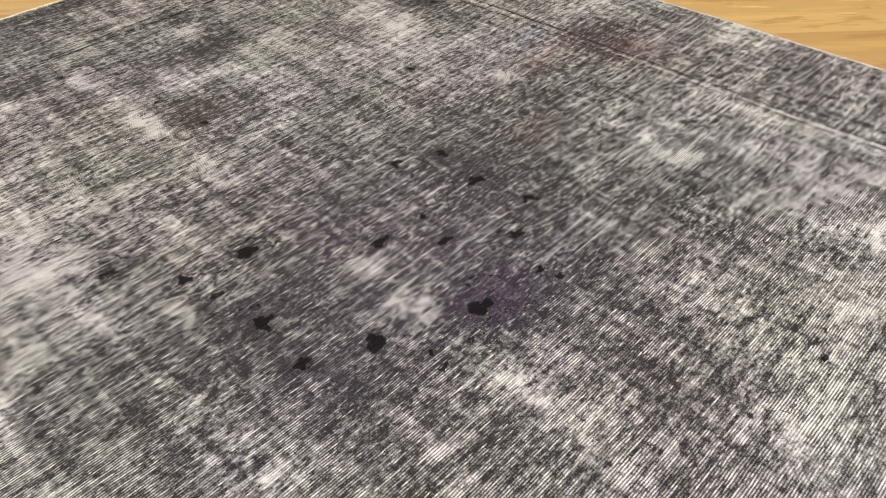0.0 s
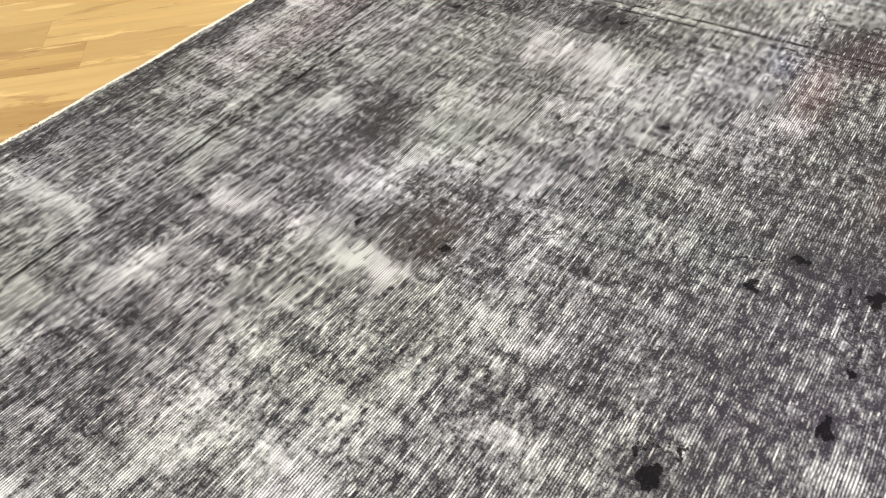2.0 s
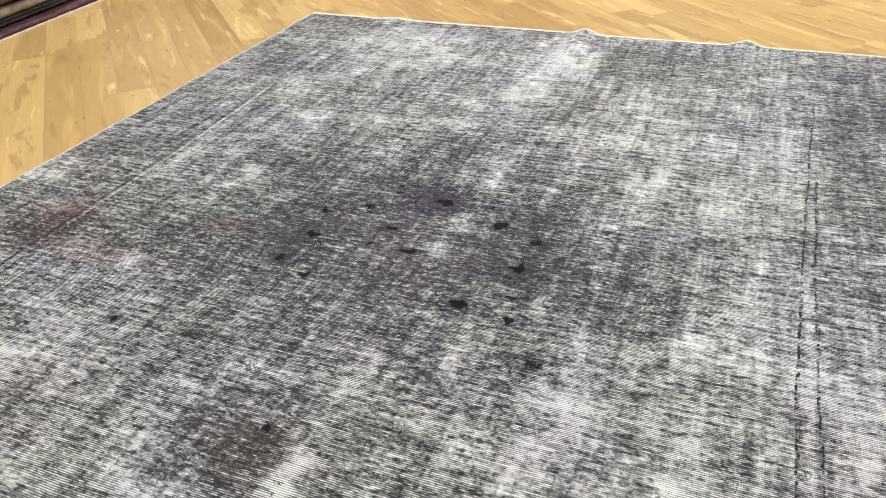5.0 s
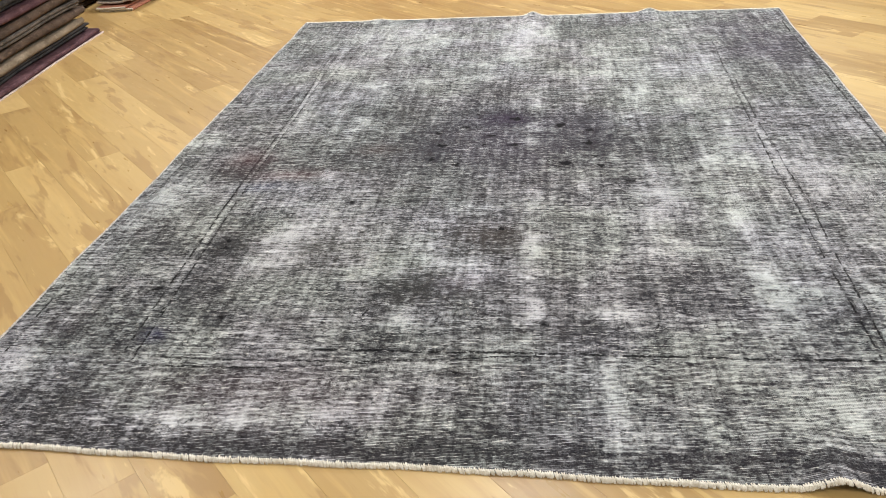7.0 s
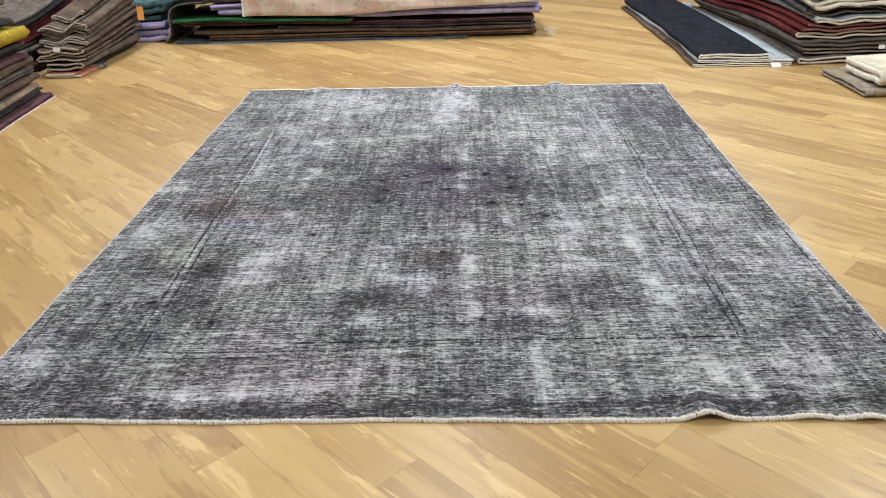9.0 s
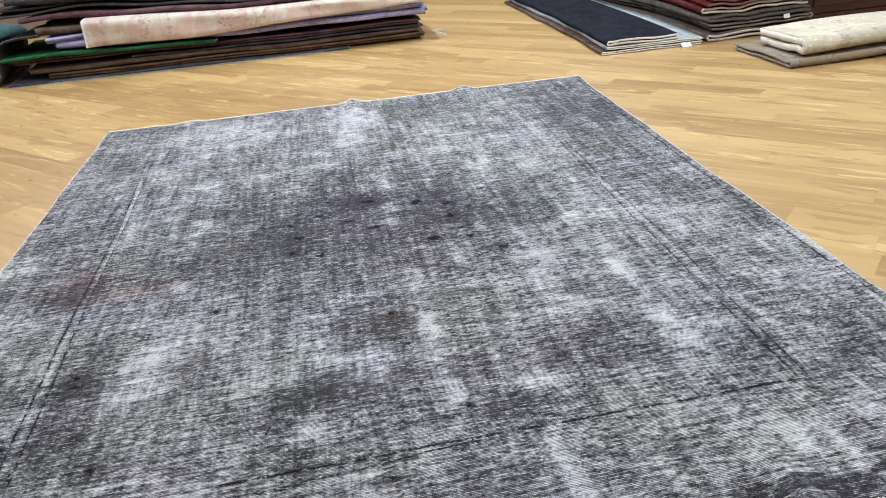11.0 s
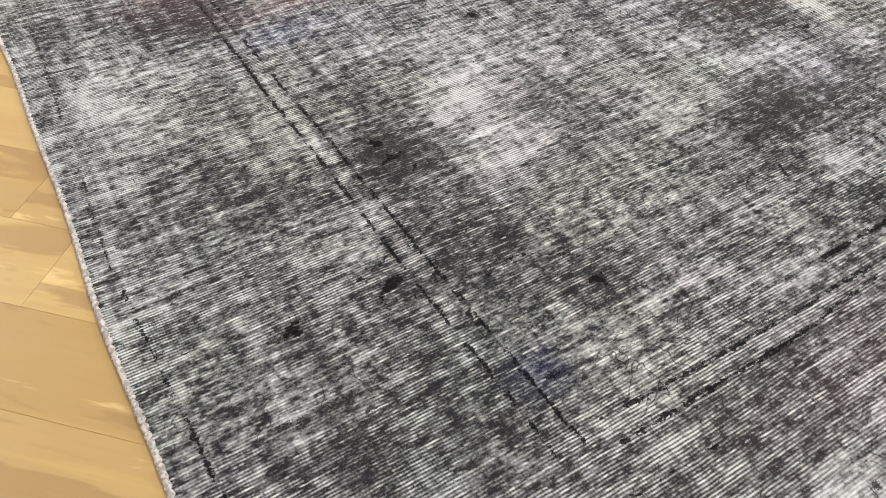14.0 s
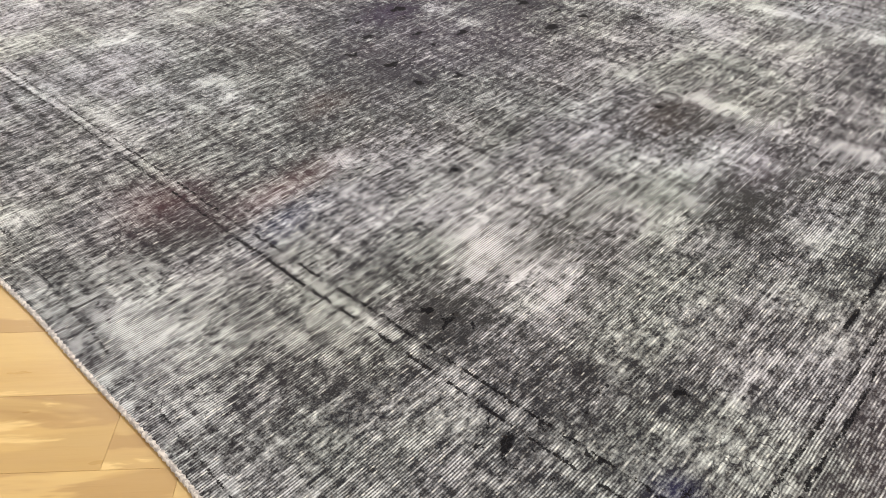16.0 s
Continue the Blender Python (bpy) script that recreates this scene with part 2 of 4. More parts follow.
def block(bm, x0, x1, y0, y1, z0, z1, bevel=0.0):
    m = Matrix.LocRotScale(((x0 + x1) / 2, (y0 + y1) / 2, (z0 + z1) / 2), None, (x1 - x0, y1 - y0, z1 - z0))
    made = bmesh.ops.create_cube(bm, size=1, matrix=m)
    if bevel:
        edges = list({e for v in made["verts"] for e in v.link_edges})
        bmesh.ops.bevel(bm, geom=edges, offset=bevel, segments=2, affect="EDGES", profile=0.6)


def structure(name, x0, x1, y0, y1, z0, z1, material, label, category):
    bm = bmesh.new()
    block(bm, x0, x1, y0, y1, z0, z1)
    return tagged(part(name, bm, material, None, smooth=False), label, category, kind="structure")


# ---- the room ----
X0, X1, Y0, Y1 = -3.6, 6.6, -3.4, 8.4
floor = structure("floor", X0, X1, Y0, Y1, -0.12, -0.012, plaster_material("screed", (0.4, 0.28, 0.14), (0.46, 0.32, 0.16)),
                  "honey-coloured oak board floor laid diagonally", "floor")
structure("wall_west", X0 - 0.15, X0, Y0, Y1, -0.12, CEIL, WALL, "plain pale painted wall of the shop", "wall")
structure("wall_east", X1, X1 + 0.15, Y0, Y1, -0.12, CEIL, WALL, "plain pale painted wall of the shop", "wall")
structure("wall_south", X0 - 0.15, X1 + 0.15, Y0 - 0.15, Y0, -0.12, CEIL, WALL, "plain pale painted wall of the shop", "wall")
# wall_north is out of view; its dark colour cuts brightness mirrored in the boards
structure("wall_north", X0 - 0.15, X1 + 0.15, Y1, Y1 + 0.15, -0.12, CEIL, plaster_material("dark_unseen_wall", (0.17, 0.13, 0.10), (0.22, 0.17, 0.135)), "unseen end wall of the shop, made dark brown to dim the floor's reflections", "wall")
structure("ceiling", X0 - 0.15, X1 + 0.15, Y0 - 0.15, Y1 + 0.15, CEIL, CEIL + 0.12, WHITE, "plain white painted ceiling", "ceiling")


# ---- the large worn rug ----
RUG_W, RUG_L, RUG_T = 2.945, 3.72, 0.008


def lattice(rng, fx, fy, xs, ys):
    """Smooth random values over the rug, fx and fy cells to the metre, from 0 to 1."""
    gx, gy = xs * fx + 3.0, ys * fy + 3.0
    g = rng.random((int(gy.max()) + 3, int(gx.max()) + 3))
    ix, iy = gx.astype(int), gy.astype(int)
    tx, ty = gx - ix, gy - iy
    tx, ty = tx * tx * (3 - 2 * tx), ty * ty * (3 - 2 * ty)
    a = g[np.ix_(iy, ix)] * (1 - tx) + g[np.ix_(iy, ix + 1)] * tx
    b = g[np.ix_(iy + 1, ix)] * (1 - tx) + g[np.ix_(iy + 1, ix + 1)] * tx
    return a * (1 - ty[:, None]) + b * ty[:, None]


# worn, pale places: x, y, half width, half length, strength
PALE_NEAR = [(0.70, 1.02, 0.085, 0.09, 0.36), (0.67, 0.84, 0.08, 0.07, 0.25), (0.81, 1.12, 0.04, 0.06, 0.18), (1.24, 0.82, 0.2, 0.09, 0.2),
             (1.53, 0.93, 0.035, 0.18, 0.26), (1.53, 0.58, 0.03, 0.15, 0.28), (2.0, 0.92, 0.1, 0.05, 0.42), (2.21, 0.72, 0.05, 0.15, 0.34),
             (1.74, 0.27, 0.035, 0.17, 0.32), (2.24, 0.21, 0.13, 0.1, 0.26), (2.54, 0.21, 0.1, 0.09, 0.24), (1.16, 0.56, 0.055, 0.035, 0.2),
             (1.74, 0.57, 0.09, 0.04, 0.2), (0.78, 0.14, 0.12, 0.05, 0.18), (0.13, 0.31, 0.1, 0.06, 0.24), (1.08, 0.16, 0.12, 0.07, 0.2)]
PALE_MIDDLE = [(1.98, 1.26, 0.08, 0.09, 0.2), (2.21, 1.14, 0.045, 0.15, 0.42), (2.2, 1.56, 0.16, 0.2, 0.24), (2.55, 1.42, 0.13, 0.15, 0.22),
               (0.72, 1.46, 0.06, 0.06, 0.24), (0.05, 1.83, 0.09, 0.11, 0.24), (0.14, 1.3, 0.09, 0.12, 0.24), (2.63, 0.94, 0.06, 0.12, 0.18),
               (2.87, 1.1, 0.03, 0.2, 0.3), (1.5, 1.77, 0.06, 0.07, 0.3), (1.51, 1.92, 0.05, 0.07, 0.3), (1.52, 1.0, 0.05, 0.22, 0.16),
               (1.9, 1.14, 0.12, 0.1, 0.16), (0.93, 1.9, 0.09, 0.06, 0.2), (0.73, 2.0, 0.08, 0.08, 0.24), (1.14, 2.3, 0.1, 0.1, 0.22), (1.515, 1.28, 0.05, 0.12, 0.2)]
PALE_FAR = [(1.47, 3.3, 0.15, 0.3, 0.36), (1.42, 2.91, 0.1, 0.18, 0.28), (1.2, 2.54, 0.22, 0.07, 0.26), (0.71, 2.5, 0.11, 0.07, 0.28),
            (0.76, 3.33, 0.32, 0.3, 0.2), (1.87, 2.83, 0.15, 0.26, 0.2), (1.99, 2.31, 0.08, 0.14, 0.24), (1.93, 2.0, 0.08, 0.1, 0.22),
            (0.43, 2.05, 0.04, 0.25, 0.16), (1.52, 2.27, 0.05, 0.16, 0.24), (1.3, 1.2, 0.07, 0.05, 0.16), (1.15, 0.51, 0.05, 0.04, 0.16),
            (1.46, 0.8, 0.06, 0.05, 0.16), (2.38, 2.55, 0.05, 0.25, 0.12)]
# places where the dye is left, and broad ones that only darken: the same, strength of the darkening
DEEP_MIDDLE = [(1.42, 1.76, 0.40, 0.3, 0.25), (1.98, 1.8, 0.2, 0.25, 0.12), (1.3, 2.45, 0.3, 0.12, 0.12), (1.75, 2.1, 0.15, 0.12, 0.12), (1.16, 2.08, 0.26, 0.2, 0.14), (0.82, 1.66, 0.24, 0.2, 0.12), (0.37, 1.54, 0.1, 0.14, 0.24),
               (1.1, 1.74, 0.12, 0.1, 0.12), (1.43, 2.01, 0.1, 0.08, 0.22), (1.39, 1.0, 0.1, 0.08, 0.24), (1.72, 1.75, 0.12, 0.1, 0.14),
               (1.54, 1.41, 0.06, 0.06, 0.16), (0.83, 2.1, 0.12, 0.1, 0.16), (2.69, 2.97, 0.2, 0.5, 0.12), (1.83, 3.44, 0.25, 0.16, 0.1),
               (1.73, 2.0, 0.09, 0.08, 0.15), (0.665, 1.77, 0.1, 0.1, 0.12), (2.1, 1.66, 0.12, 0.08, 0.14)]
DEEP_NEAR = [(0.48, 0.67, 0.09, 0.08, 0.18), (0.28, 0.48, 0.14, 0.12, 0.08), (0.37, 0.16, 0.14, 0.07, 0.18), (1.17, 0.7, 0.14, 0.07, 0.2),
             (2.04, 0.65, 0.16, 0.12, 0.16), (1.67, 0.5, 0.15, 0.05, 0.2), (1.06, 0.035, 0.7, 0.035, 0.34), (2.3, 0.06, 0.5, 0.035, 0.24),
             (2.6, 0.46, 0.13, 0.07, 0.14), (2.36, 0.57, 0.09, 0.09, 0.12), (0.47, 0.9, 0.06, 0.05, 0.22), (0.61, 0.54, 0.1, 0.08, 0.16),
             (1.2, 0.65, 0.1, 0.07, 0.1), (0.17, 0.96, 0.12, 0.08, 0.16), (0.82, 0.3, 0.1, 0.05, 0.12), (1.19, 0.69, 0.1, 0.06, 0.1),
             (0.52, 0.8, 0.06, 0.25, 0.12), (1.45, 0.2, 0.3, 0.1, 0.13), (1.35, 1.0, 0.45, 0.5, 0.06)]
# stains of colour: x, y, half width, half length, red, green, blue
STAINS = [(1.42, 1.76, 0.42, 0.32, 0.075, 0.062, 0.10), (1.4, 2.0, 0.12, 0.08, 0.06, 0.035, 0.09), (0.34, 1.62, 0.1, 0.09, 0.12, 0.055, 0.065),
          (0.57, 1.48, 0.14, 0.05, 0.17, 0.10, 0.11), (0.48, 1.365, 0.09, 0.05, 0.06, 0.075, 0.15), (0.46, 0.44, 0.04, 0.03, 0.05, 0.05, 0.14),
          (1.39, 1.0, 0.12, 0.1, 0.085, 0.068, 0.062), (0.75, 0.95, 0.2, 0.14, 0.085, 0.085, 0.078), (1.2, 0.8, 0.2, 0.15, 0.07, 0.078, 0.072),
          (2.69, 2.97, 0.22, 0.5, 0.075, 0.06, 0.1),
          (0.85, 0.2, 0.34, 0.12, 0.10, 0.075, 0.085), (0.86, 1.7, 0.09, 0.05, 0.10, 0.07, 0.07),
          (1.32, 0.74, 0.11, 0.06, 0.12, 0.10, 0.13)]
# dark motifs of the medallion: x, y, size
MOTIFS = [(1.642, 1.553, 0.022), (1.22, 1.548, 0.02), (1.735, 1.741, 0.024), (1.109, 1.598, 0.018), (1.107, 1.867, 0.015), (1.226, 1.918, 0.022),
          (1.434, 2.006, 0.03), (1.63, 1.926, 0.022), (1.754, 1.872, 0.018), (1.344, 1.826, 0.018), (1.434, 1.733, 0.022), (1.28, 2.03, 0.014),
          (1.27, 2.07, 0.012), (1.752, 1.612, 0.014), (1.311, 1.735, 0.014), (1.138, 1.73, 0.02), (1.778, 1.525, 0.014), (1.874, 1.396, 0.02),
          (1.574, 2.02, 0.013), (1.588, 2.068, 0.012), (0.861, 1.238, 0.014), (1.12, 2.53, 0.016), (1.44, 0.85, 0.016), (1.425, 1.04, 0.014),
          (0.375, 0.672, 0.024), (0.214, 0.662, 0.02), (0.478, 0.434, 0.018), (0.493, 0.965, 0.016), (0.497, 0.916, 0.02), (0.635, 0.534, 0.016),
          (1.567, 0.521, 0.014), (1.34, 0.316, 0.012)]
# thin curved outlines of the old drawing: centre x, y, radius x, y, from and to degrees
CURLS = [(1.65, 1.55, 0.055, 0.045, 120, 330), (1.2, 1.53, 0.05, 0.05, 40, 260), (1.42, 1.98, 0.07, 0.055, 0, 300), (1.72, 1.74, 0.06, 0.05, 150, 350),
         (1.22, 1.91, 0.05, 0.045, 200, 400), (1.16, 0.56, 0.12, 0.09, 150, 380), (1.75, 0.56, 0.12, 0.09, 160, 390), (1.86, 1.45, 0.09, 0.05, 20, 170),
         (0.55, 0.55, 0.1, 0.07, 30, 200), (0.4, 0.62, 0.05, 0.04, 0, 250)]
# straight lines of the old border: from x, y to x, y, half width, strength of the line
LINES = [(0.412, 0.33, 0.384, 1.4, 0.0035, 0.42), (0.452, 0.33, 0.415, 1.4, 0.003, 0.42), (0.384, 1.4, 0.385, 2.2, 0.003, 0.36), (0.413, 1.4, 0.408, 2.2, 0.003, 0.36),
         (0.385, 2.2, 0.345, 3.1, 0.0035, 0.34), (0.408, 2.2, 0.378, 3.1, 0.003, 0.34), (0.95, 0.396, 2.38, 0.398, 0.0045, 0.42), (0.49, 0.347, 1.05, 0.347, 0.0035, 0.36),
         (1.05, 0.347, 1.56, 0.388, 0.0035, 0.36), (0.47, 0.31, 0.84, 0.318, 0.0035, 0.4), (0.84, 0.318, 1.15, 0.347, 0.0035, 0.36)]
LINES += [(2.393, 0.4, 2.403, 1.5, 0.003, 0.38), (2.403, 1.5, 2.421, 2.2, 0.003, 0.38), (2.421, 2.2, 2.457, 3.1, 0.003, 0.38), (2.419, 0.4, 2.445, 1.2, 0.003, 0.38),
          (2.445, 1.2, 2.443, 1.9, 0.003, 0.34), (2.443, 1.9, 2.455, 2.5, 0.003, 0.38), (0.062, 0.2, 0.036, 0.9, 0.0035, 0.3), (0.036, 0.9, 0.05, 1.25, 0.0035, 0.3),
          (0.05, 1.25, 0.085, 2.2, 0.0035, 0.26), (2.835, 0.3, 2.85, 1.8, 0.004, 0.36), (2.85, 1.8, 2.9, 3.4, 0.004, 0.36), (0.4, 3.24, 2.4, 3.22, 0.004, 0.2),
          (0.0, 0.25, 0.6, 0.25, 0.004, 0.26), (0.075, 0.075, 2.8, 0.05, 0.004, 0.22)]


def rug_height(x, y):
    """Ripples of the rug: raised waves at the two ends, nearly flat between."""
    h = np.zeros_like(x)
    for bx, w, a in ((2.17, 0.05, 0.026), (2.45, 0.05, 0.010), (2.6, 0.045, 0.012), (0.3, 0.2, 0.002)):
        h += a * np.exp(-((x - bx) / w) ** 2) * np.exp(-(y / 0.13) ** 2)
    for bx, w, a in ((1.48, 0.045, 0.024), (2.19, 0.05, 0.024), (0.5, 0.06, 0.009)):
        h += a * np.exp(-((x - bx) / w) ** 2) * np.exp(-((RUG_L - y) / 0.16) ** 2)
    return h


def rug_edges(u, v):
    """Plan of the rug, u and v from 0 to 1."""
    left = 0.006 * np.sin(math.pi * np.clip(v * 1.05, 0, 1)) + 0.003 * np.sin(v * 23) + 0.002 * np.sin(v * 51)
    right = 2.864 + 0.085 * v ** 1.8 + 0.003 * np.sin(v * 19 + 1) + 0.002 * np.sin(v * 47)
    near = 0.012 - 0.034 * u + 0.003 * np.sin(u * 17) + 0.0015 * np.sin(u * 61)
    far = 3.735 - 0.052 * u + 0.003 * np.sin(u * 15 + 2)
    return left + (right - left) * u, near + (far - near) * v


def build_rug():
    rng = np.random.default_rng(7)
    nx, ny = 620, 780
    us, vs = np.linspace(0, 1, nx), np.linspace(0, 1, ny)
    xs, ys = us * RUG_W, vs * RUG_L
    u, v = np.meshgrid(us, vs)
    x, y = rug_edges(u, v)
    z = RUG_T + rug_height(x, y) + 0.0012 * (lattice(rng, 7, 7, xs, ys) - 0.5)
    # plan of the pattern
    wear = 0.248 + 0.10 * (lattice(rng, 3, 4, xs, ys) - 0.5) + 0.10 * (lattice(rng, 8, 10, xs, ys) - 0.5) + 0.10 * (lattice(rng, 3, 26, xs, ys) - 0.5)
    wear += 0.10 * (lattice(rng, 22, 3, xs, ys) - 0.5)
    wx = x + 0.035 * (lattice(rng, 9, 9, xs, ys) - 0.5)
    wy = y + 0.05 * (lattice(rng, 9, 9, xs, ys) - 0.5)
    patchy = 0.2 + 1.7 * lattice(rng, 22, 28, xs, ys)
    for px, py, rx, ry, s in PALE_NEAR + PALE_MIDDLE + PALE_FAR:
        wear += 0.92 * s * patchy * np.exp(-(((wx - px) / rx) ** 2 + ((wy - py) / ry) ** 2) * 1.25)
    for px, py, rx, ry, s in DEEP_NEAR + DEEP_MIDDLE:
        wear -= s * np.exp(-(((wx - px) / rx) ** 2 + ((wy - py) / ry) ** 2) * 0.8)
    wear -= 0.06 * ((x < 0.4) | (x > 2.47) & (y > 2.0)) * lattice(rng, 5, 5, xs, ys)
    # dye and thread colours
    dye = np.empty((ny, nx, 3))
    g = lattice(rng, 2.2, 2.6, xs, ys)
    p = lattice(rng, 5, 6, xs, ys)
    for i, (a, b, c) in enumerate(((0.0225, 0.023, 0.0275), (0.0225, 0.0213, 0.025), (0.0255, 0.0275, 0.0265))):
        dye[..., i] = a + (b - a) * g + (c - a) * (p - 0.5)
    for px, py, rx, ry, r, gr, b in STAINS:
        f = 0.62 * np.exp(-(((wx - px) / rx) ** 2 + ((wy - py) / ry) ** 2))
        for i, c in enumerate((0.5 * r, 0.5 * gr, 0.5 * b)):
            dye[..., i] += (c - dye[..., i]) * f
    tint = np.empty((ny, nx, 3))
    q = lattice(rng, 3, 3, xs, ys)
    for i, (a, b) in enumerate(((0.572, 0.59), (0.598, 0.605), (0.648, 0.617))):
        tint[..., i] = a + (b - a) * q
    hue = np.tanh(5.0 * (0.6 * lattice(rng, 3.5, 4.5, xs, ys) + 0.4 * lattice(rng, 11, 13, xs, ys) - 0.5))
    for i, c in enumerate((0.008, -0.010, 0.020)):
        tint[..., i] += c * hue
    tint += 1.9 * (dye - dye.mean(axis=2, keepdims=True))
    # drawing left of the old pattern
    ink = np.zeros_like(x)
    broken = lattice(rng, 45, 45, xs, ys)
    fx = x + 0.022 * (lattice(rng, 60, 60, xs, ys) - 0.5)
    fy = y + 0.022 * (lattice(rng, 60, 60, xs, ys) - 0.5)
    for k, (px, py, r) in enumerate(MOTIFS):
        r = 1.05 * r
        ang, d = np.arctan2(fy - py, fx - px), np.hypot(fx - px, 1.25 * (fy - py)) / r
        lobes = 0.55 + 0.55 * np.abs(np.cos((1.0 + k % 3 * 0.5) * ang + 1.7 * k))
        medallion = math.hypot(px - 1.42, py - 1.75) < 0.5
        ink = np.maximum(ink, (0.85 if medallion else 0.6) * np.clip((1.15 - d / lobes) * 1.6, 0, 1))
        halo = np.exp(-(d / 2.1) ** 2)
        wear -= (0.14 if medallion else 0.10) * halo
        if r > 0.0198:
            ring = np.abs(d - 2.5 - 0.5 * np.cos(2 * ang + k)) * r
            ink = np.maximum(ink, 0.5 * np.exp(-(ring / 0.004) ** 2) * np.clip(broken * 2.6 - 0.9, 0, 1))
    for cx, cy, rx, ry, a0, a1 in CURLS:
        ang = (np.degrees(np.arctan2((wy - cy) / ry, (wx - cx) / rx)) - a0) % 360
        off = np.abs(np.hypot((wx - cx) / rx, (wy - cy) / ry) - 1) * min(rx, ry)
        ink = np.maximum(ink, 0.5 * np.exp(-(off / 0.0038) ** 2) * (ang < a1 - a0) * np.clip(broken * 2.4 - 0.6, 0, 1))
    jx = x + 0.006 * (lattice(rng, 6, 6, xs, ys) - 0.5) + 0.003 * (lattice(rng, 55, 55, xs, ys) - 0.5)
    jy = y + 0.006 * (lattice(rng, 6, 6, xs, ys) - 0.5) + 0.003 * (lattice(rng, 55, 55, xs, ys) - 0.5)
    for ax, ay, bx, by, w, s in LINES:
        ln = math.hypot(bx - ax, by - ay)
        t = ((jx - ax) * (bx - ax) + (jy - ay) * (by - ay)) / ln ** 2
        off = ((jx - ax) * (by - ay) - (jy - ay) * (bx - ax)) / ln
        on = (t > 0) & (t < 1)
        ink = np.maximum(ink, 1.6 * s * np.exp(-(off / (1.2 * w)) ** 2) * on * np.clip(broken * 2.2 - 0.1, 0, 1))
    # pale cord between the two lines of the long border, brightest past the corner
    for xs_at, much in (((0.432, 0.402, 0.397, 0.36), 1.0), ((2.406, 2.423, 2.438, 2.462), 0.3)):
        mid = np.interp(y, (0.4, 1.2, 2.2, 3.1), xs_at)
        f = np.exp(-((jx - mid) / 0.009) ** 2) * np.clip((y - 0.55) / 0.4, 0, 1) * np.clip((3.0 - y) / 0.5, 0, 1)
        wear += 0.19 * much * f
    near = np.exp(-((jy - 0.334) / 0.010) ** 2) * (x > 0.48) * (x < 1.3)
    wear += 0.14 * near
    # mesh: the grid and a skirt down to the boards
    idx = np.arange(nx * ny).reshape(ny, nx)
    quads = np.stack([idx[:-1, :-1], idx[:-1, 1:], idx[1:, 1:], idx[1:, :-1]], -1).reshape(-1, 4)
    rim = np.concatenate([idx[0, :], idx[1:, -1], idx[-1, -2::-1], idx[-2:0:-1, 0]])
    co = np.stack([x, y, z], -1).reshape(-1, 3)
    low = co[rim] - np.array([0, 0, RUG_T - 0.001])
    ridx = nx * ny + np.arange(len(rim))
    skirt = np.stack([np.roll(rim, -1), rim, ridx, np.roll(ridx, -1)], -1)
    co, quads = np.concatenate([co, low]), np.concatenate([quads, skirt])
    me = bpy.data.meshes.new("woven_face")
    me.vertices.add(len(co))
    me.vertices.foreach_set("co", co.ravel())
    me.loops.add(quads.size)
    me.loops.foreach_set("vertex_index", quads.ravel())
    me.polygons.add(len(quads))
    me.polygons.foreach_set("loop_start", np.arange(len(quads)) * 4)
    me.polygons.foreach_set("use_smooth", np.ones(len(quads), dtype=bool))
    me.update(calc_edges=True)

    def grown(a):
        f = a.reshape(nx * ny, -1)
        return np.concatenate([f, f[rim]])

    for name, a in (("wear", wear), ("ink", ink)):
        at = me.attributes.new(name, "FLOAT", "POINT")
        at.data.foreach_set("value", grown(a).ravel().astype(np.float32))
    for name, a in (("dye", dye), ("tint", tint)):
        at = me.attributes.new(name, "FLOAT_COLOR", "POINT")
        full = np.concatenate([np.clip(grown(a), 0.005, 0.9), np.ones((len(co), 1))], 1)
        at.data.foreach_set("color", full.ravel().astype(np.float32))
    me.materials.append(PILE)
    rug = tagged(new("area_rug"), "large grey-purple overdyed vintage wool rug, worn, spread on the boards", "rug")
    face = new("woven_face", me)
    face.parent = rug
    fringes(rug)
    return rug


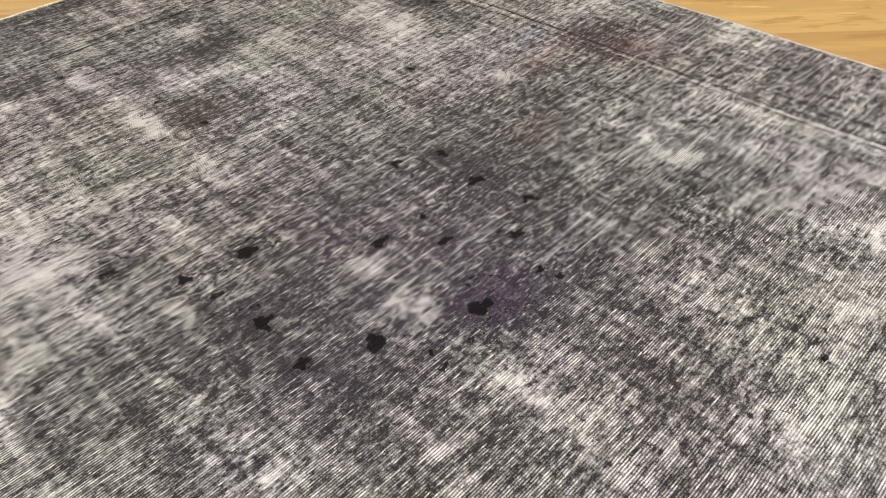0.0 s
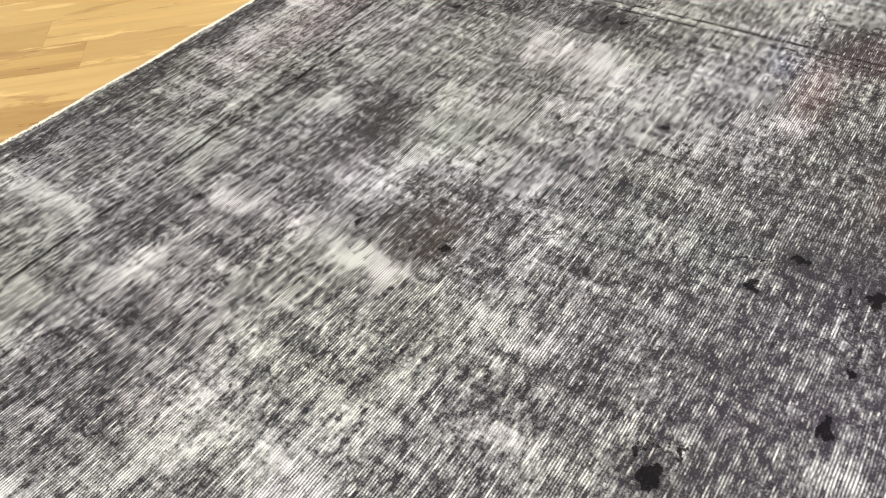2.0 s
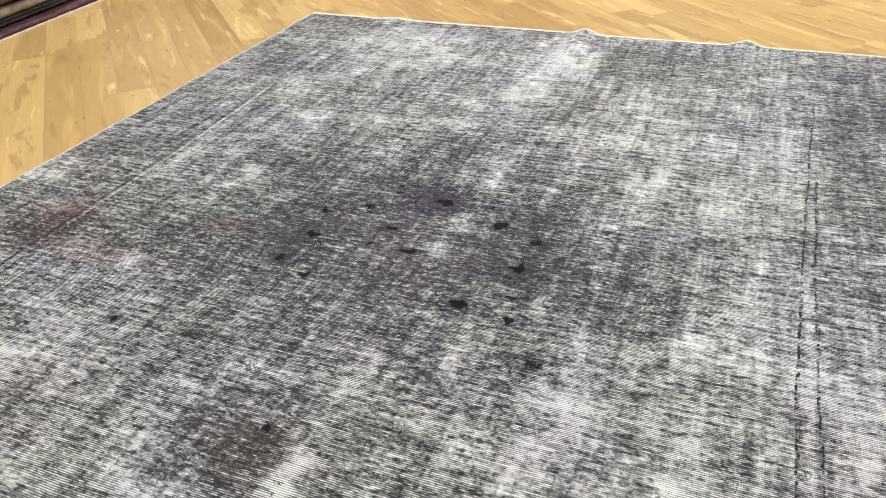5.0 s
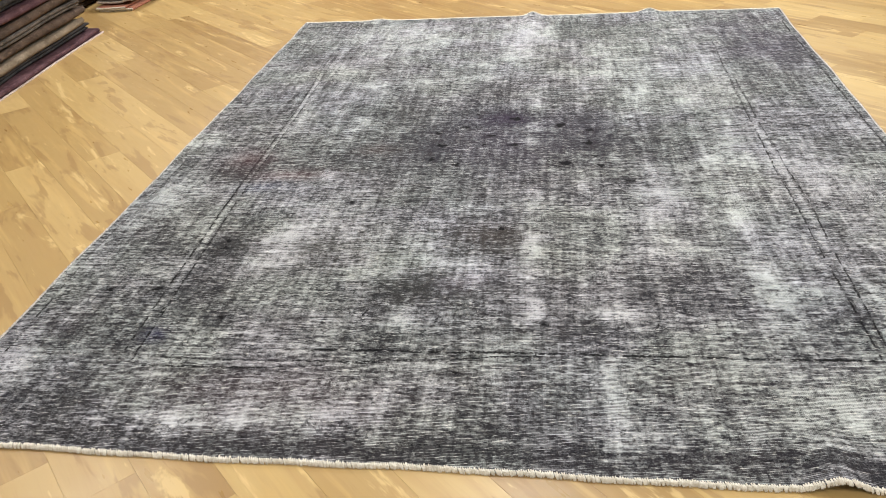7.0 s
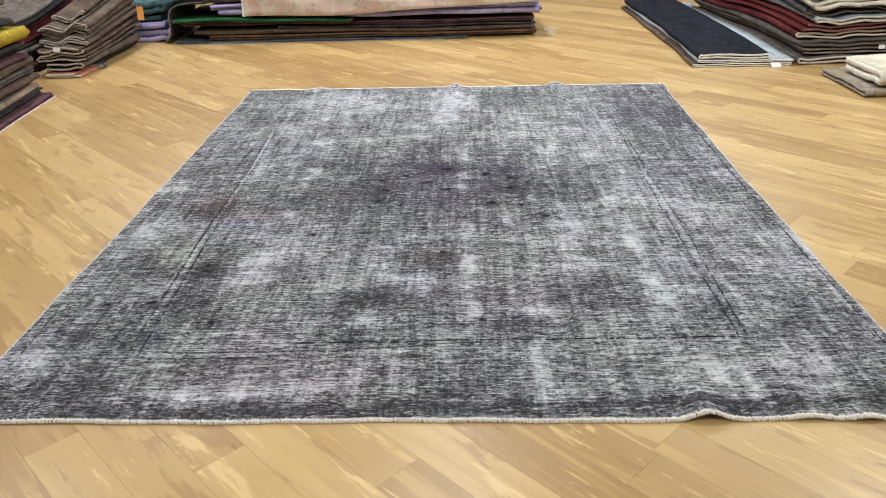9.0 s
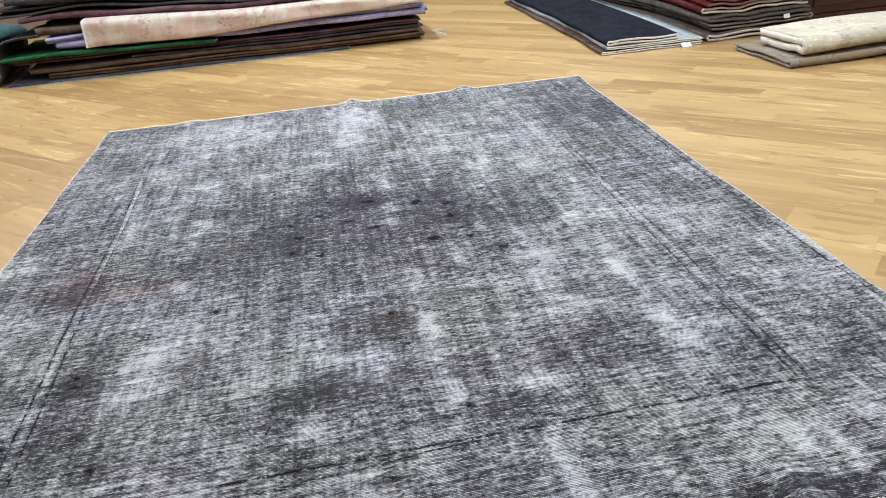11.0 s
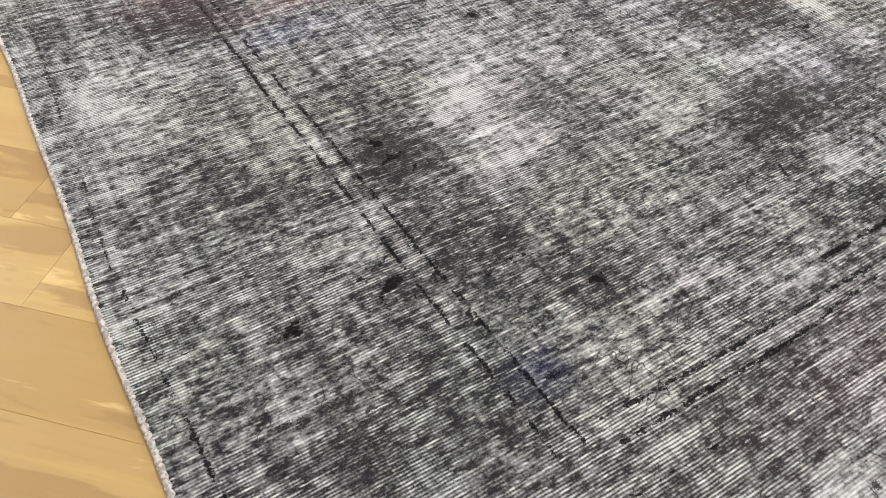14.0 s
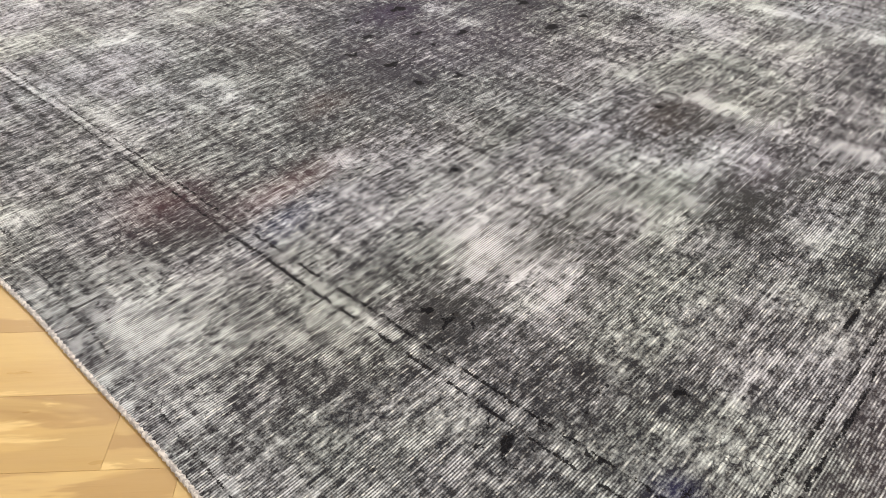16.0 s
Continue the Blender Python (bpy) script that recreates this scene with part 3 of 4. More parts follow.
def fringes(rug):
    """Cream whip-stitched ends and corded sides."""
    r = random.Random(3)
    for v, out in ((0.0, -1), (1.0, 1)):
        verts, faces = [], []
        n = 560
        for i in range(n):
            u = (i + 0.5) / n
            x, y = (float(c) for c in rug_edges(np.array(u), np.array(v)))
            h = float(rug_height(np.array([x]), np.array([y]))[0])
            lean, long, wide = r.uniform(0.002, 0.008), r.uniform(0.004, 0.0075) * (1.0 if out < 0 else 2.2), r.uniform(0.0026, 0.0036)
            lift = r.uniform(0, 0.002)
            rows = ((-out * r.uniform(0.003, 0.009 if out < 0 else 0.014), 0.0100 + lift, 0.5), (0.0, 0.0115 + lift, 1.0), (out * long * 0.6, 0.0085 + lift, 1.05), (out * long, 0.003, 0.6))
            k = len(verts)
            for j, (dy, dz, w) in enumerate(rows):
                dx = lean * j / 3
                top = dz + h
                verts += [(x + dx - wide * w, y + dy, top - 0.003), (x + dx, y + dy, top), (x + dx + wide * w, y + dy, top - 0.003)]
            for j in range(3):
                a = k + 3 * j
                faces += [(a, a + 1, a + 4, a + 3), (a + 1, a + 2, a + 5, a + 4)]
        tagged(mesh_part("fringe", verts, faces, CREAM, rug, "short cream cotton fringe"), kind="stuff")
    for u, out in ((0.0, -1), (1.0, 1)):
        verts, faces = [], []
        n = 900
        for i in range(n + 1):
            v = i / n
            x, y = (float(c) for c in rug_edges(np.array(u), np.array(v)))
            h = float(rug_height(np.array([x]), np.array([y]))[0])
            rad = 0.0048 + 0.0011 * math.sin(i * 2.1) + r.uniform(-0.0006, 0.0006)
            for j in range(7):
                a = math.pi * j / 6
                verts.append((x + out * 0.001 + rad * math.cos(a), y, h + 0.0045 + 1.1 * rad * math.sin(a)))
            if i:
                for j in range(6):
                    a, b = (i - 1) * 7 + j, i * 7 + j
                    faces.append((a, a + 1, b + 1, b))
        mesh_part("selvedge", verts, faces, GREYCORD, rug, "pale grey overcast cord")


build_rug()


# ---- folded rugs in stacks ----
WOOL = {}
COLOURS = {
    "plum": ((0.058, 0.028, 0.036), (0.15, 0.085, 0.10)), "charcoal": ((0.024, 0.023, 0.026), (0.075, 0.071, 0.075)), "tan": ((0.15, 0.115, 0.085), (0.31, 0.255, 0.20)),
    "brown": ((0.052, 0.036, 0.029), (0.155, 0.112, 0.09)), "taupe": ((0.07, 0.06, 0.054), (0.19, 0.165, 0.15)), "maroon": ((0.055, 0.009, 0.011), (0.14, 0.035, 0.035)),
    "mustard": ((0.24, 0.18, 0.015), (0.44, 0.34, 0.05)), "green": ((0.011, 0.05, 0.02), (0.034, 0.135, 0.055)), "coral": ((0.33, 0.12, 0.08), (0.5, 0.24, 0.17)),
    "slate": ((0.05, 0.06, 0.075), (0.15, 0.165, 0.19)), "lavender": ((0.24, 0.22, 0.42), (0.44, 0.41, 0.62)), "teal": ((0.03, 0.07, 0.08), (0.09, 0.16, 0.17)),
    "cream": ((0.46, 0.42, 0.33), (0.66, 0.62, 0.52)), "navy": ((0.007, 0.008, 0.013), (0.022, 0.023, 0.034)), "ice": ((0.24, 0.28, 0.31), (0.42, 0.46, 0.48)),
    "cocoa": ((0.062, 0.047, 0.039), (0.17, 0.135, 0.115)), "umber": ((0.085, 0.052, 0.034), (0.20, 0.13, 0.085)), "red": ((0.10, 0.017, 0.02), (0.19, 0.05, 0.05)), "pink": ((0.5, 0.28, 0.22), (0.6, 0.53, 0.42)), "olive": ((0.05, 0.045, 0.02), (0.14, 0.12, 0.06)),
}
for key, (ca, cb) in COLOURS.items():
    WOOL[key] = wool_material(key + "_wool", ca, cb)


def fold_path(layers, depth, pitch, slips, front_first=True):
    """Centre line of a strip folded to and fro: (u, z), u = 0 at the face that shows."""
    pts = []
    r = pitch / 2
    for k in range(layers):
        z = r + k * pitch
        ends = (depth, r) if (k % 2 == 0) == front_first else (r, depth)
        first, last = (e + (slips[k // 2] if e == r else -slips[k // 2]) for e in ends) if ends[0] != r else (ends[0] + slips[(k - 1) // 2], ends[1] - slips[k // 2])
        for f in (0.0, 0.06, 0.14, 0.24, 0.33, 0.42, 0.52, 0.64, 0.78, 0.93, 1.0):
            pinch = 0.28 * r * ((f > 0.9) * (k < layers - 1) - (f < 0.1) * (k > 0))
            pts.append((first + (last - first) * f, z + pinch))
        if k < layers - 1:
            side = -1 if last < depth / 2 else 1
            for a in (-62, 0, 62):
                pts.append((last + side * (0.7 + 1.6 * math.cos(math.radians(a))) * r, z + r + 1.12 * r * math.sin(math.radians(a))))
    return pts


def folded_rug(colour, length, depth, layers, pitch, m, lift, wave, label, group, edge=None, seed=0, turn=False, segments=36):
    """One folded rug. Local x runs into the stack, y along it; wave(y, z) bends a whole stack alike."""
    r = random.Random(seed)
    thing = tagged(new("folded_rug"), label, "rug", group)
    thing.matrix_world = m
    path = fold_path(layers, depth, pitch, [r.uniform(0.0, min(0.055, 1.9 * pitch)) for _ in range(layers)], not turn)
    half = pitch * 0.42 if colour in ("mustard", "cream", "tan", "lavender", "teal") else min(pitch * 0.36, 0.009)
    ends = [r.uniform(-0.018, 0.018) for _ in range(layers + 1)]
    n = len(path)
    rings = []
    for i, (u, z) in enumerate(path):
        a, b = path[max(0, i - 1)], path[min(n - 1, i + 1)]
        t = Vector((b[0] - a[0], b[1] - a[1]))
        t = t.normalized() if t.length else Vector((1, 0))
        rings.append((u, z, -t.y, t.x))
    verts, faces = [], []
    p1, p2, p3 = r.uniform(0, 9), r.uniform(0, 9), r.uniform(0, 9)
    for s in range(segments + 1):
        y = length * s / segments
        du = 0.008 * math.sin(y * 3.1 + p1) + 0.005 * math.sin(y * 8.3 + p2)
        for side in (1, -1):
            for i, (u, z, nx, nz) in enumerate(rings):
                k = u / depth
                slump = 0.12 * pitch * math.sin(y * 5 + p3 + i) * (1 - k)
                wu, wz = wave(u, y, lift + z)
                verts.append((u + nx * half * side + du * (1 - k) + wu, y + ends[i // 14] * (2 * s / segments - 1) + 0.004 * math.sin(i * 2.2 + p2), lift + max(z + nz * half * side + slump * 0.5 + 0.22 * pitch * math.sin(13 * u + p1) * math.cos(3 * y + p2), 0.001) + wz))
    row = 2 * n
    for s in range(segments):
        a, b = s * row, (s + 1) * row
        for i in range(n - 1):
            faces.append((a + i, a + i + 1, b + i + 1, b + i))
            faces.append((a + n + i, b + n + i, b + n + i + 1, a + n + i + 1))
        faces.append((a, b, b + n, a + n))
        faces.append((a + n - 1, a + 2 * n - 1, b + 2 * n - 1, b + n - 1))
    mesh_part("wool_body", verts, faces, WOOL[colour], thing)
    for s in (0, segments):
        o = s * row
        out = -0.004 if s == 0 else 0.004
        ev, ef = [], []
        for i in range(n):
            a, b = Vector(verts[o + i]), Vector(verts[o + n + i])
            c = (a + b) / 2
            for q, w in ((a, 0.85), (b, 0.85)):
                e = c + (q - c) * w
                ev.append((e.x, e.y - out * 1.5, e.z))
                ev.append((e.x, e.y + out, e.z))
        for i in range(n - 1):
            k, j = 4 * i, 4 * i + 4
            ef += [(k + 1, j + 1, j + 3, k + 3), (k, j, j + 1, k + 1), (k + 2, k + 3, j + 3, j + 2)]
        mesh_part("edging", ev, ef, edge or CREAM, thing, "overcast cotton edge")
    return thing


def straight(u, y, z):
    return 0.0, 0.06 * z * math.sin(5 * u + 2 * y)


def stack(where, group, length, depth, m, rugs, wave=straight, seed=0, edge=None, segments=36):
    """rugs: colour, layers, pitch, inset of the front, trim of the length at its start and end."""
    z = 0.0
    for i, (colour, layers, pitch, inset, cut0, cut1) in enumerate(rugs):
        place = m @ Matrix.Translation((inset, cut0, 0))

        def moved(u, y, h, c=cut0):
            return wave(u, y + c, h)
        folded_rug(colour, length - cut0 - cut1, depth - inset, layers, pitch, place, z, moved, "folded %s wool rug %s" % (colour, where), group, edge[i % len(edge)] if isinstance(edge, list) else edge,
                   seed * 31 + i, turn=(i % 3 == 1), segments=segments)
        z += layers * pitch + 0.002


def binding(m, y0, y1, wave, material, inset=0.0):
    """Overcast cord along the front of a bottom rug."""
    thing = tagged(new("flat_rug"), "thin rug under a stack, only its corded edge showing", "rug")
    thing.matrix_world = m
    verts, faces = [], []
    n = 140
    for i in range(n + 1):
        y = y0 + (y1 - y0) * i / n
        rad = 0.006 + 0.001 * math.sin(i * 1.9)
        for j in range(6):
            a = math.pi * j / 5
            verts.append((inset + 0.006 * math.sin(y * 3) - rad * math.cos(a), y, 1.2 * rad * math.sin(a) + 0.0005))
        if i:
            faces += [((i - 1) * 6 + j, (i - 1) * 6 + j + 1, i * 6 + j + 1, i * 6 + j) for j in range(5)]
    mesh_part("edging", verts, faces, material, thing, "overcast cotton edge")
    bm = bmesh.new()
    block(bm, inset + 0.006, inset + 0.5, y0, y1, 0.0005, 0.006, 0.001)
    part("wool_body", bm, WOOL["plum"], thing)




def floral_material():
    """Drab flat weave with blurred mauve flowers outlined in dark wool."""
    n = Nodes("floral_wool")
    v = n.noise(n.coords((7, 7, 7), (2, 5, 1)), 1, 2, 0.5)
    ring = n.math("SUBTRACT", 1.0, n.step(n.math("ABSOLUTE", n.math("SUBTRACT", v, 0.56)), 0.008, 0.022))
    c = n.mix(n.noise(n.coords((50, 50, 50)), 1, 3, 0.6), (0.19, 0.15, 0.10), (0.33, 0.275, 0.20))
    c = n.mix(n.math("MULTIPLY", n.step(v, 0.56, 0.60), 0.55), c, (0.29, 0.255, 0.26))
    c = n.mix(n.math("MULTIPLY", ring, 0.4), c, (0.075, 0.06, 0.065))
    return n.done(c, 0.95, spec=0.06)


WOOL["floral"] = floral_material()
GREYEDGE = cord_material("muted_edge", (0.2, 0.17, 0.15), (0.42, 0.38, 0.33))
LOOPEDGE = cord_material("loop_edge", (0.33, 0.28, 0.245), (0.60, 0.54, 0.48))
REDEDGE = cord_material("wine_edge", (0.12, 0.05, 0.05), (0.3, 0.16, 0.15))
DARKEDGE = cord_material("dark_edge", (0.07, 0.06, 0.055), (0.17, 0.15, 0.13))
PALEEDGE = cord_material("pale_edge", (0.5, 0.44, 0.37), (0.72, 0.66, 0.57))

# long stack beside the left of the rug
tilt = math.degrees(math.atan2(0.22, 3.0))
A = pose(-1.455, 3.72, 0, 0, 0, 180 + tilt)


def sag(u, y, z):
    return 0.05 * math.sin(y * 2.0) * z, z * (0.10 * math.sin(y * 1.7 + 1) + 0.07 * math.sin(9 * u + 1))


stack("lying in a tall stack", "rugs in the long side stack", 3.6, 0.75, A,
      [("plum", 2, 0.016, 0.0, 0.0, 0.0), ("charcoal", 2, 0.018, 0.03, 0.04, 0.0), ("tan", 2, 0.022, 0.02, 0.1, 0.1), ("brown", 2, 0.024, 0.04, 0.03, 0.0),
       ("taupe", 2, 0.018, 0.03, 0.06, 0.05), ("brown", 2, 0.026, 0.06, 0.03, 0.1), ("plum", 2, 0.02, 0.05, 0.1, 0.0), ("charcoal", 3, 0.02, 0.07, 0.05, 0.1),
       ("mustard", 2, 0.045, 0.06, 0.03, 0.5), ("charcoal", 2, 0.022, 0.1, 0.05, 0.4), ("green", 2, 0.03, 0.16, 0.22, 0.6), ("taupe", 2, 0.024, 0.12, 0.05, 0.5),
       ("olive", 2, 0.024, 0.14, 0.06, 0.6), ("charcoal", 2, 0.022, 0.12, 0.1, 0.5)], sag, 1, GREYEDGE, 60)

PINKEDGE = cord_material("pink_edge", (0.42, 0.33, 0.32), (0.68, 0.58, 0.55))
binding(A, 0.0, 3.5, straight, PINKEDGE, -0.022)

# stack with its folded ends towards the rug
B = pose(-1.44, 5.62, 0, 0, 0, 180)


def lump(u, y, z):
    return -0.05 * z * math.sin(y * 2.2), z * (0.16 * math.cos(y * 2.4) - 0.06 + 0.05 * math.sin(9 * u + 0.6 + 3 * z) + 0.06 * math.sin(26 * u + 16 * z))


stack("under a slumped stack", "rugs in the slumped stack", 1.3, 0.32, B, [("coral", 3, 0.015, 0.06, 1.02, -0.04)], lump, 12, CREAM, 14)
stack("under a slumped stack", "rugs in the slumped stack", 1.3, 0.4, B, [("slate", 2, 0.0225, 0.02, 0.96, 0.29)], lump, 13, LOOPEDGE, 14)
stack("under a slumped stack", "rugs in the slumped stack", 1.3, 0.4, B, [("charcoal", 2, 0.0225, 0.12, 0.0, 0.36)], lump, 14, DARKEDGE, 14)
stack("in a slumped stack", "rugs in the slumped stack", 1.3, 0.4, B @ Matrix.Translation((0, 0, 0.047)),
      [("cocoa", 2, 0.04, 0.02, 0.05, 0.03), ("cocoa", 2, 0.036, 0.0, 0.0, 0.06), ("brown", 3, 0.022, 0.03, 0.04, 0.04),
       ("cocoa", 3, 0.024, 0.02, 0.0, 0.12), ("brown", 3, 0.02, 0.05, 0.03, 0.2), ("cocoa", 3, 0.02, 0.05, 0.05, 0.16), ("brown", 2, 0.024, 0.07, 0.05, 0.3)], lump, 2, LOOPEDGE, 28)

# further stacks behind them
stack("in a stack at the back", "rugs in the back corner stack", 1.5, 0.8, pose(-1.95, 5.7, 0, 0, 0, 180),
      [("brown", 4, 0.028, 0, 0, 0), ("charcoal", 4, 0.026, 0.02, 0, 0.05), ("taupe", 3, 0.026, 0.0, 0.02, 0.0), ("maroon", 3, 0.026, 0.03, 0, 0.04),
       ("charcoal", 3, 0.028, 0.05, 0.05, 0.1), ("taupe", 3, 0.024, 0.02, 0.0, 0.05)], lump, 3, DARKEDGE, 20)
stack("lying between two stacks", "rugs between the stacks", 0.9, 0.5, pose(-1.24, 6.62, 0, 0, 0, 180),
      [("lavender", 3, 0.06, 0, 0, 0), ("teal", 3, 0.06, 0.02, 0, 0.06)], straight, 4, [WOOL["lavender"], WOOL["teal"]], 12)

# long stack across the back
C = pose(2.27, 5.56, 0, 0, 0, 90)


def droop(u, y, z):
    return 0.012 * math.sin(4 * y + 9 * z), z * (0.05 * y + 0.04 * math.sin(2.6 * y + 1) + 0.02 * math.sin(7 * y + 30 * z))


stack("in the long back stack", "rugs in the long back stack", 3.42, 0.9, C,
      [("slate", 2, 0.010, 0.0, 0.7, 0.0), ("umber", 2, 0.020, 0.0, 0.02, 0.3), ("brown", 2, 0.021, 0.02, 0.06, 0.16), ("charcoal", 2, 0.010, 0.02, 0.05, 1.0),
       ("plum", 2, 0.018, 0.03, 0.06, 0.05), ("green", 2, 0.016, -0.03, 1.75, 0.0), ("lavender", 2, 0.026, 0.01, 0.0, 0.42), ("lavender", 2, 0.022, -0.01, 0.02, 0.35),
       ("brown", 2, 0.033, 0.06, 0.1, 0.3)], droop, 5, [GREYEDGE, REDEDGE, DARKEDGE, PALEEDGE], 48)



def higher(u, y, z):
    return droop(u, y, z + 0.39)


stack("on top of the long back stack", "rugs in the long back stack", 3.42, 0.9, C @ Matrix.Translation((0, 0, 0.39)),
      [("plum", 2, 0.026, 0.1, 0.3, 0.2), ("charcoal", 2, 0.03, 0.09, 0.2, 0.0), ("charcoal", 2, 0.03, 0.12, 0.3, 0.1), ("maroon", 2, 0.03, 0.1, 0.2, 0.1)], higher, 15, DARKEDGE, 40)


def patchwork_material():
    n = Nodes("patchwork_wool")
    big = n.noise(n.coords((0.4, 7, 5), (1, 2, 0)), 1, 3, 0.6)
    c = n.mix(n.step(big, 0.42, 0.58), (0.56, 0.53, 0.46), (0.52, 0.395, 0.35))
    band = n.step(n.noise(n.coords((0.5, 4, 0.5), (3, 1, 0)), 1, 2, 0.5), 0.47, 0.56)
    ink = n.math("MULTIPLY", n.step(n.noise(n.coords((30, 30, 30)), 1, 4, 0.75), 0.52, 0.62), n.math("MULTIPLY_ADD", band, 0.8, 0.2))
    c = n.mix(n.math("MULTIPLY", ink, 0.6), c, (0.16, 0.16, 0.17))
    return n.done(c, 0.95, spec=0.06)


def draped_rug():
    """Patchwork rug over the front of the long stack, its flap longest at one end."""
    thing = tagged(new("draped_rug"), "cream and pink patchwork rug draped over the long back stack", "rug", "rugs in the long back stack")
    thing.matrix_world = C
    path = [(0.7, 0.0), (0.5, 0.002), (0.3, 0.0), (0.12, 0.004), (0.03, 0.002), (-0.012, -0.008), (-0.026, -0.03), (-0.03, -0.06), (-0.03, -0.1), (-0.034, -0.15), (-0.036, -0.2)]
    n, segs, y0, y1, verts, faces = len(path), 44, 0.03, 2.74, [], []
    for s in range(segs + 1):
        y = y0 + (y1 - y0) * s / segs
        f = (y - y0) / (y1 - y0)
        top = 0.392 + 0.05 * f + 0.013 * math.sin(y * 2.6 + 1)
        drop = 0.36 + 0.70 * f + 0.05 * math.sin(y * 4)
        for off in (0.0, 0.012):
            for i, (u, z) in enumerate(path):
                bulge = 0.008 * math.sin(y * 7 + i) if i > 4 else 0.0
                verts.append((u - 0.02 + off * (1 if i > 4 else 0) + bulge, y, top + z * drop - off * (0 if i > 6 else 1)))
    row = 2 * n
    for s in range(segs):
        a, b = s * row, (s + 1) * row
        for i in range(n - 1):
            faces.append((a + i, a + i + 1, b + i + 1, b + i))
            faces.append((a + n + i, b + n + i, b + n + i + 1, a + n + i + 1))
        faces.append((a + n - 1, a + 2 * n - 1, b + 2 * n - 1, b + n - 1))
    for o in (0, segs * row):
        for i in range(n - 1):
            faces.append((o + i, o + n + i, o + n + i + 1, o + i + 1))
    mesh_part("wool_body", verts, faces, patchwork_material(), thing)
    o = segs * row
    ev, ef = [], []
    for i in range(n):
        x, y, z = verts[o + i]
        ev += [(x - 0.004, y - 0.012, z), (x - 0.005, y + 0.005, z), (x + 0.012, y + 0.005, z)]
    for i in range(n - 1):
        k = 3 * i
        ef += [(k, k + 1, k + 4, k + 3), (k + 1, k + 2, k + 5, k + 4)]
    mesh_part("edging", ev, ef, CREAM, thing, "cream cotton edge")


draped_rug()

binding(C, 0.9, 3.42, straight, GREYEDGE, -0.02)


def hanging_end():
    """Dark rug laid over the end of the long back stack, its end bent down to the boards."""
    thing = tagged(new("hanging_rug"), "charcoal rug hanging over the end of the long back stack", "rug", "rugs in the long back stack")
    thing.matrix_world = C
    path = [(3.1, 0.372), (3.25, 0.368), (3.36, 0.352), (3.43, 0.315), (3.465, 0.26), (3.475, 0.2), (3.485, 0.14), (3.50, 0.08), (3.53, 0.03), (3.56, 0.008)]
    n, segs, verts, faces = len(path), 14, [], []
    for k in range(segs + 1):
        u = 0.03 + 0.8 * k / segs
        for side in (0.0, 0.014):
            for i, (y, z) in enumerate(path):
                sway = 0.012 * math.sin(6 * u + 0.6 * i)
                verts.append((u + 0.05 * i / n, y + sway - side * (i > 2), z - side * (i <= 2) + 0.001))
    row = 2 * n
    for k in range(segs):
        a, b = k * row, (k + 1) * row
        for i in range(n - 1):
            faces += [(a + i, a + i + 1, b + i + 1, b + i), (a + n + i, b + n + i, b + n + i + 1, a + n + i + 1)]
        faces.append((a + n - 1, a + 2 * n - 1, b + 2 * n - 1, b + n - 1))
    for o in (0, segs * row):
        faces += [(o + i, o + n + i, o + n + i + 1, o + i + 1) for i in range(n - 1)]
    mesh_part("wool_body", verts, faces, WOOL["charcoal"], thing)
    ev, ef = [], []
    for i in range(n):
        x, y, z = verts[i]
        ev += [(x - 0.004, y - 0.004, z + 0.002), (x - 0.007, y + 0.004, z + 0.004), (x + 0.004, y + 0.006, z + 0.004)]
    for i in range(n - 1):
        ef += [(3 * i, 3 * i + 1, 3 * i + 4, 3 * i + 3), (3 * i + 1, 3 * i + 2, 3 * i + 5, 3 * i + 4)]
    mesh_part("edging", ev, ef, GREYEDGE, thing, "overcast grey edge")


hanging_end()

# low dark stack and the tall one beside it
D = pose(3.30, 4.18, 0, 0, 0, -0.6)


def gentle(u, y, z):
    return 0.02 * math.sin(y * 1.3), z * (0.12 * math.sin(y * 2.1) + 0.03 * math.sin(10 * u + 9 * z) + 0.025 * math.sin(23 * u + 20 * z))


stack("lying on the boards", "rugs in the low stack", 2.9, 0.76, D, [("brown", 2, 0.014, 0.0, 0.0, 0.0), ("ice", 2, 0.011, 0.03, 0.01, 0.0)], gentle, 6, CREAM, 30)
stack("on top of a low stack", "rugs in the low stack", 2.9, 0.60, D @ Matrix.Translation((0.02, 0.015, 0.052)), [("navy", 2, 0.022, 0.0, 0.0, 0.0)], gentle, 7, CREAM, 30)
E = pose(4.08, 4.20, 0, 0, 0, 2)
stack("in a tall stack", "rugs in the tall stack", 2.6, 0.88, E,
      [("taupe", 2, 0.03, 0.0, 0.0, 0.0), ("cocoa", 2, 0.03, 0.03, 0.03, 0.0), ("taupe", 2, 0.027, 0.02, 0.01, 0.0), ("maroon", 2, 0.027, 0.0, 0.05, 0.0),
       ("red", 2, 0.028, 0.02, 0.03, 0.0), ("ice", 2, 0.025, 0.10, 0.02, 0.1), ("charcoal", 2, 0.03, 0.03, 0.06, 0.0), ("cream", 2, 0.03, 0.05, 0.02, 0.0),
       ("brown", 2, 0.03, 0.06, 0.05, 0.1)], gentle, 8, [PALEEDGE, GREYEDGE, DARKEDGE, PALEEDGE, REDEDGE, PALEEDGE, DARKEDGE], 26)

# paper tags, a simplified rug end and a tassel on the stacks
PAPER = plaster_material("white_paper", (0.78, 0.77, 0.74), (0.84, 0.83, 0.8))
ORANGE = plaster_material("orange_rug_end", (0.62, 0.27, 0.05), (0.7, 0.33, 0.08))


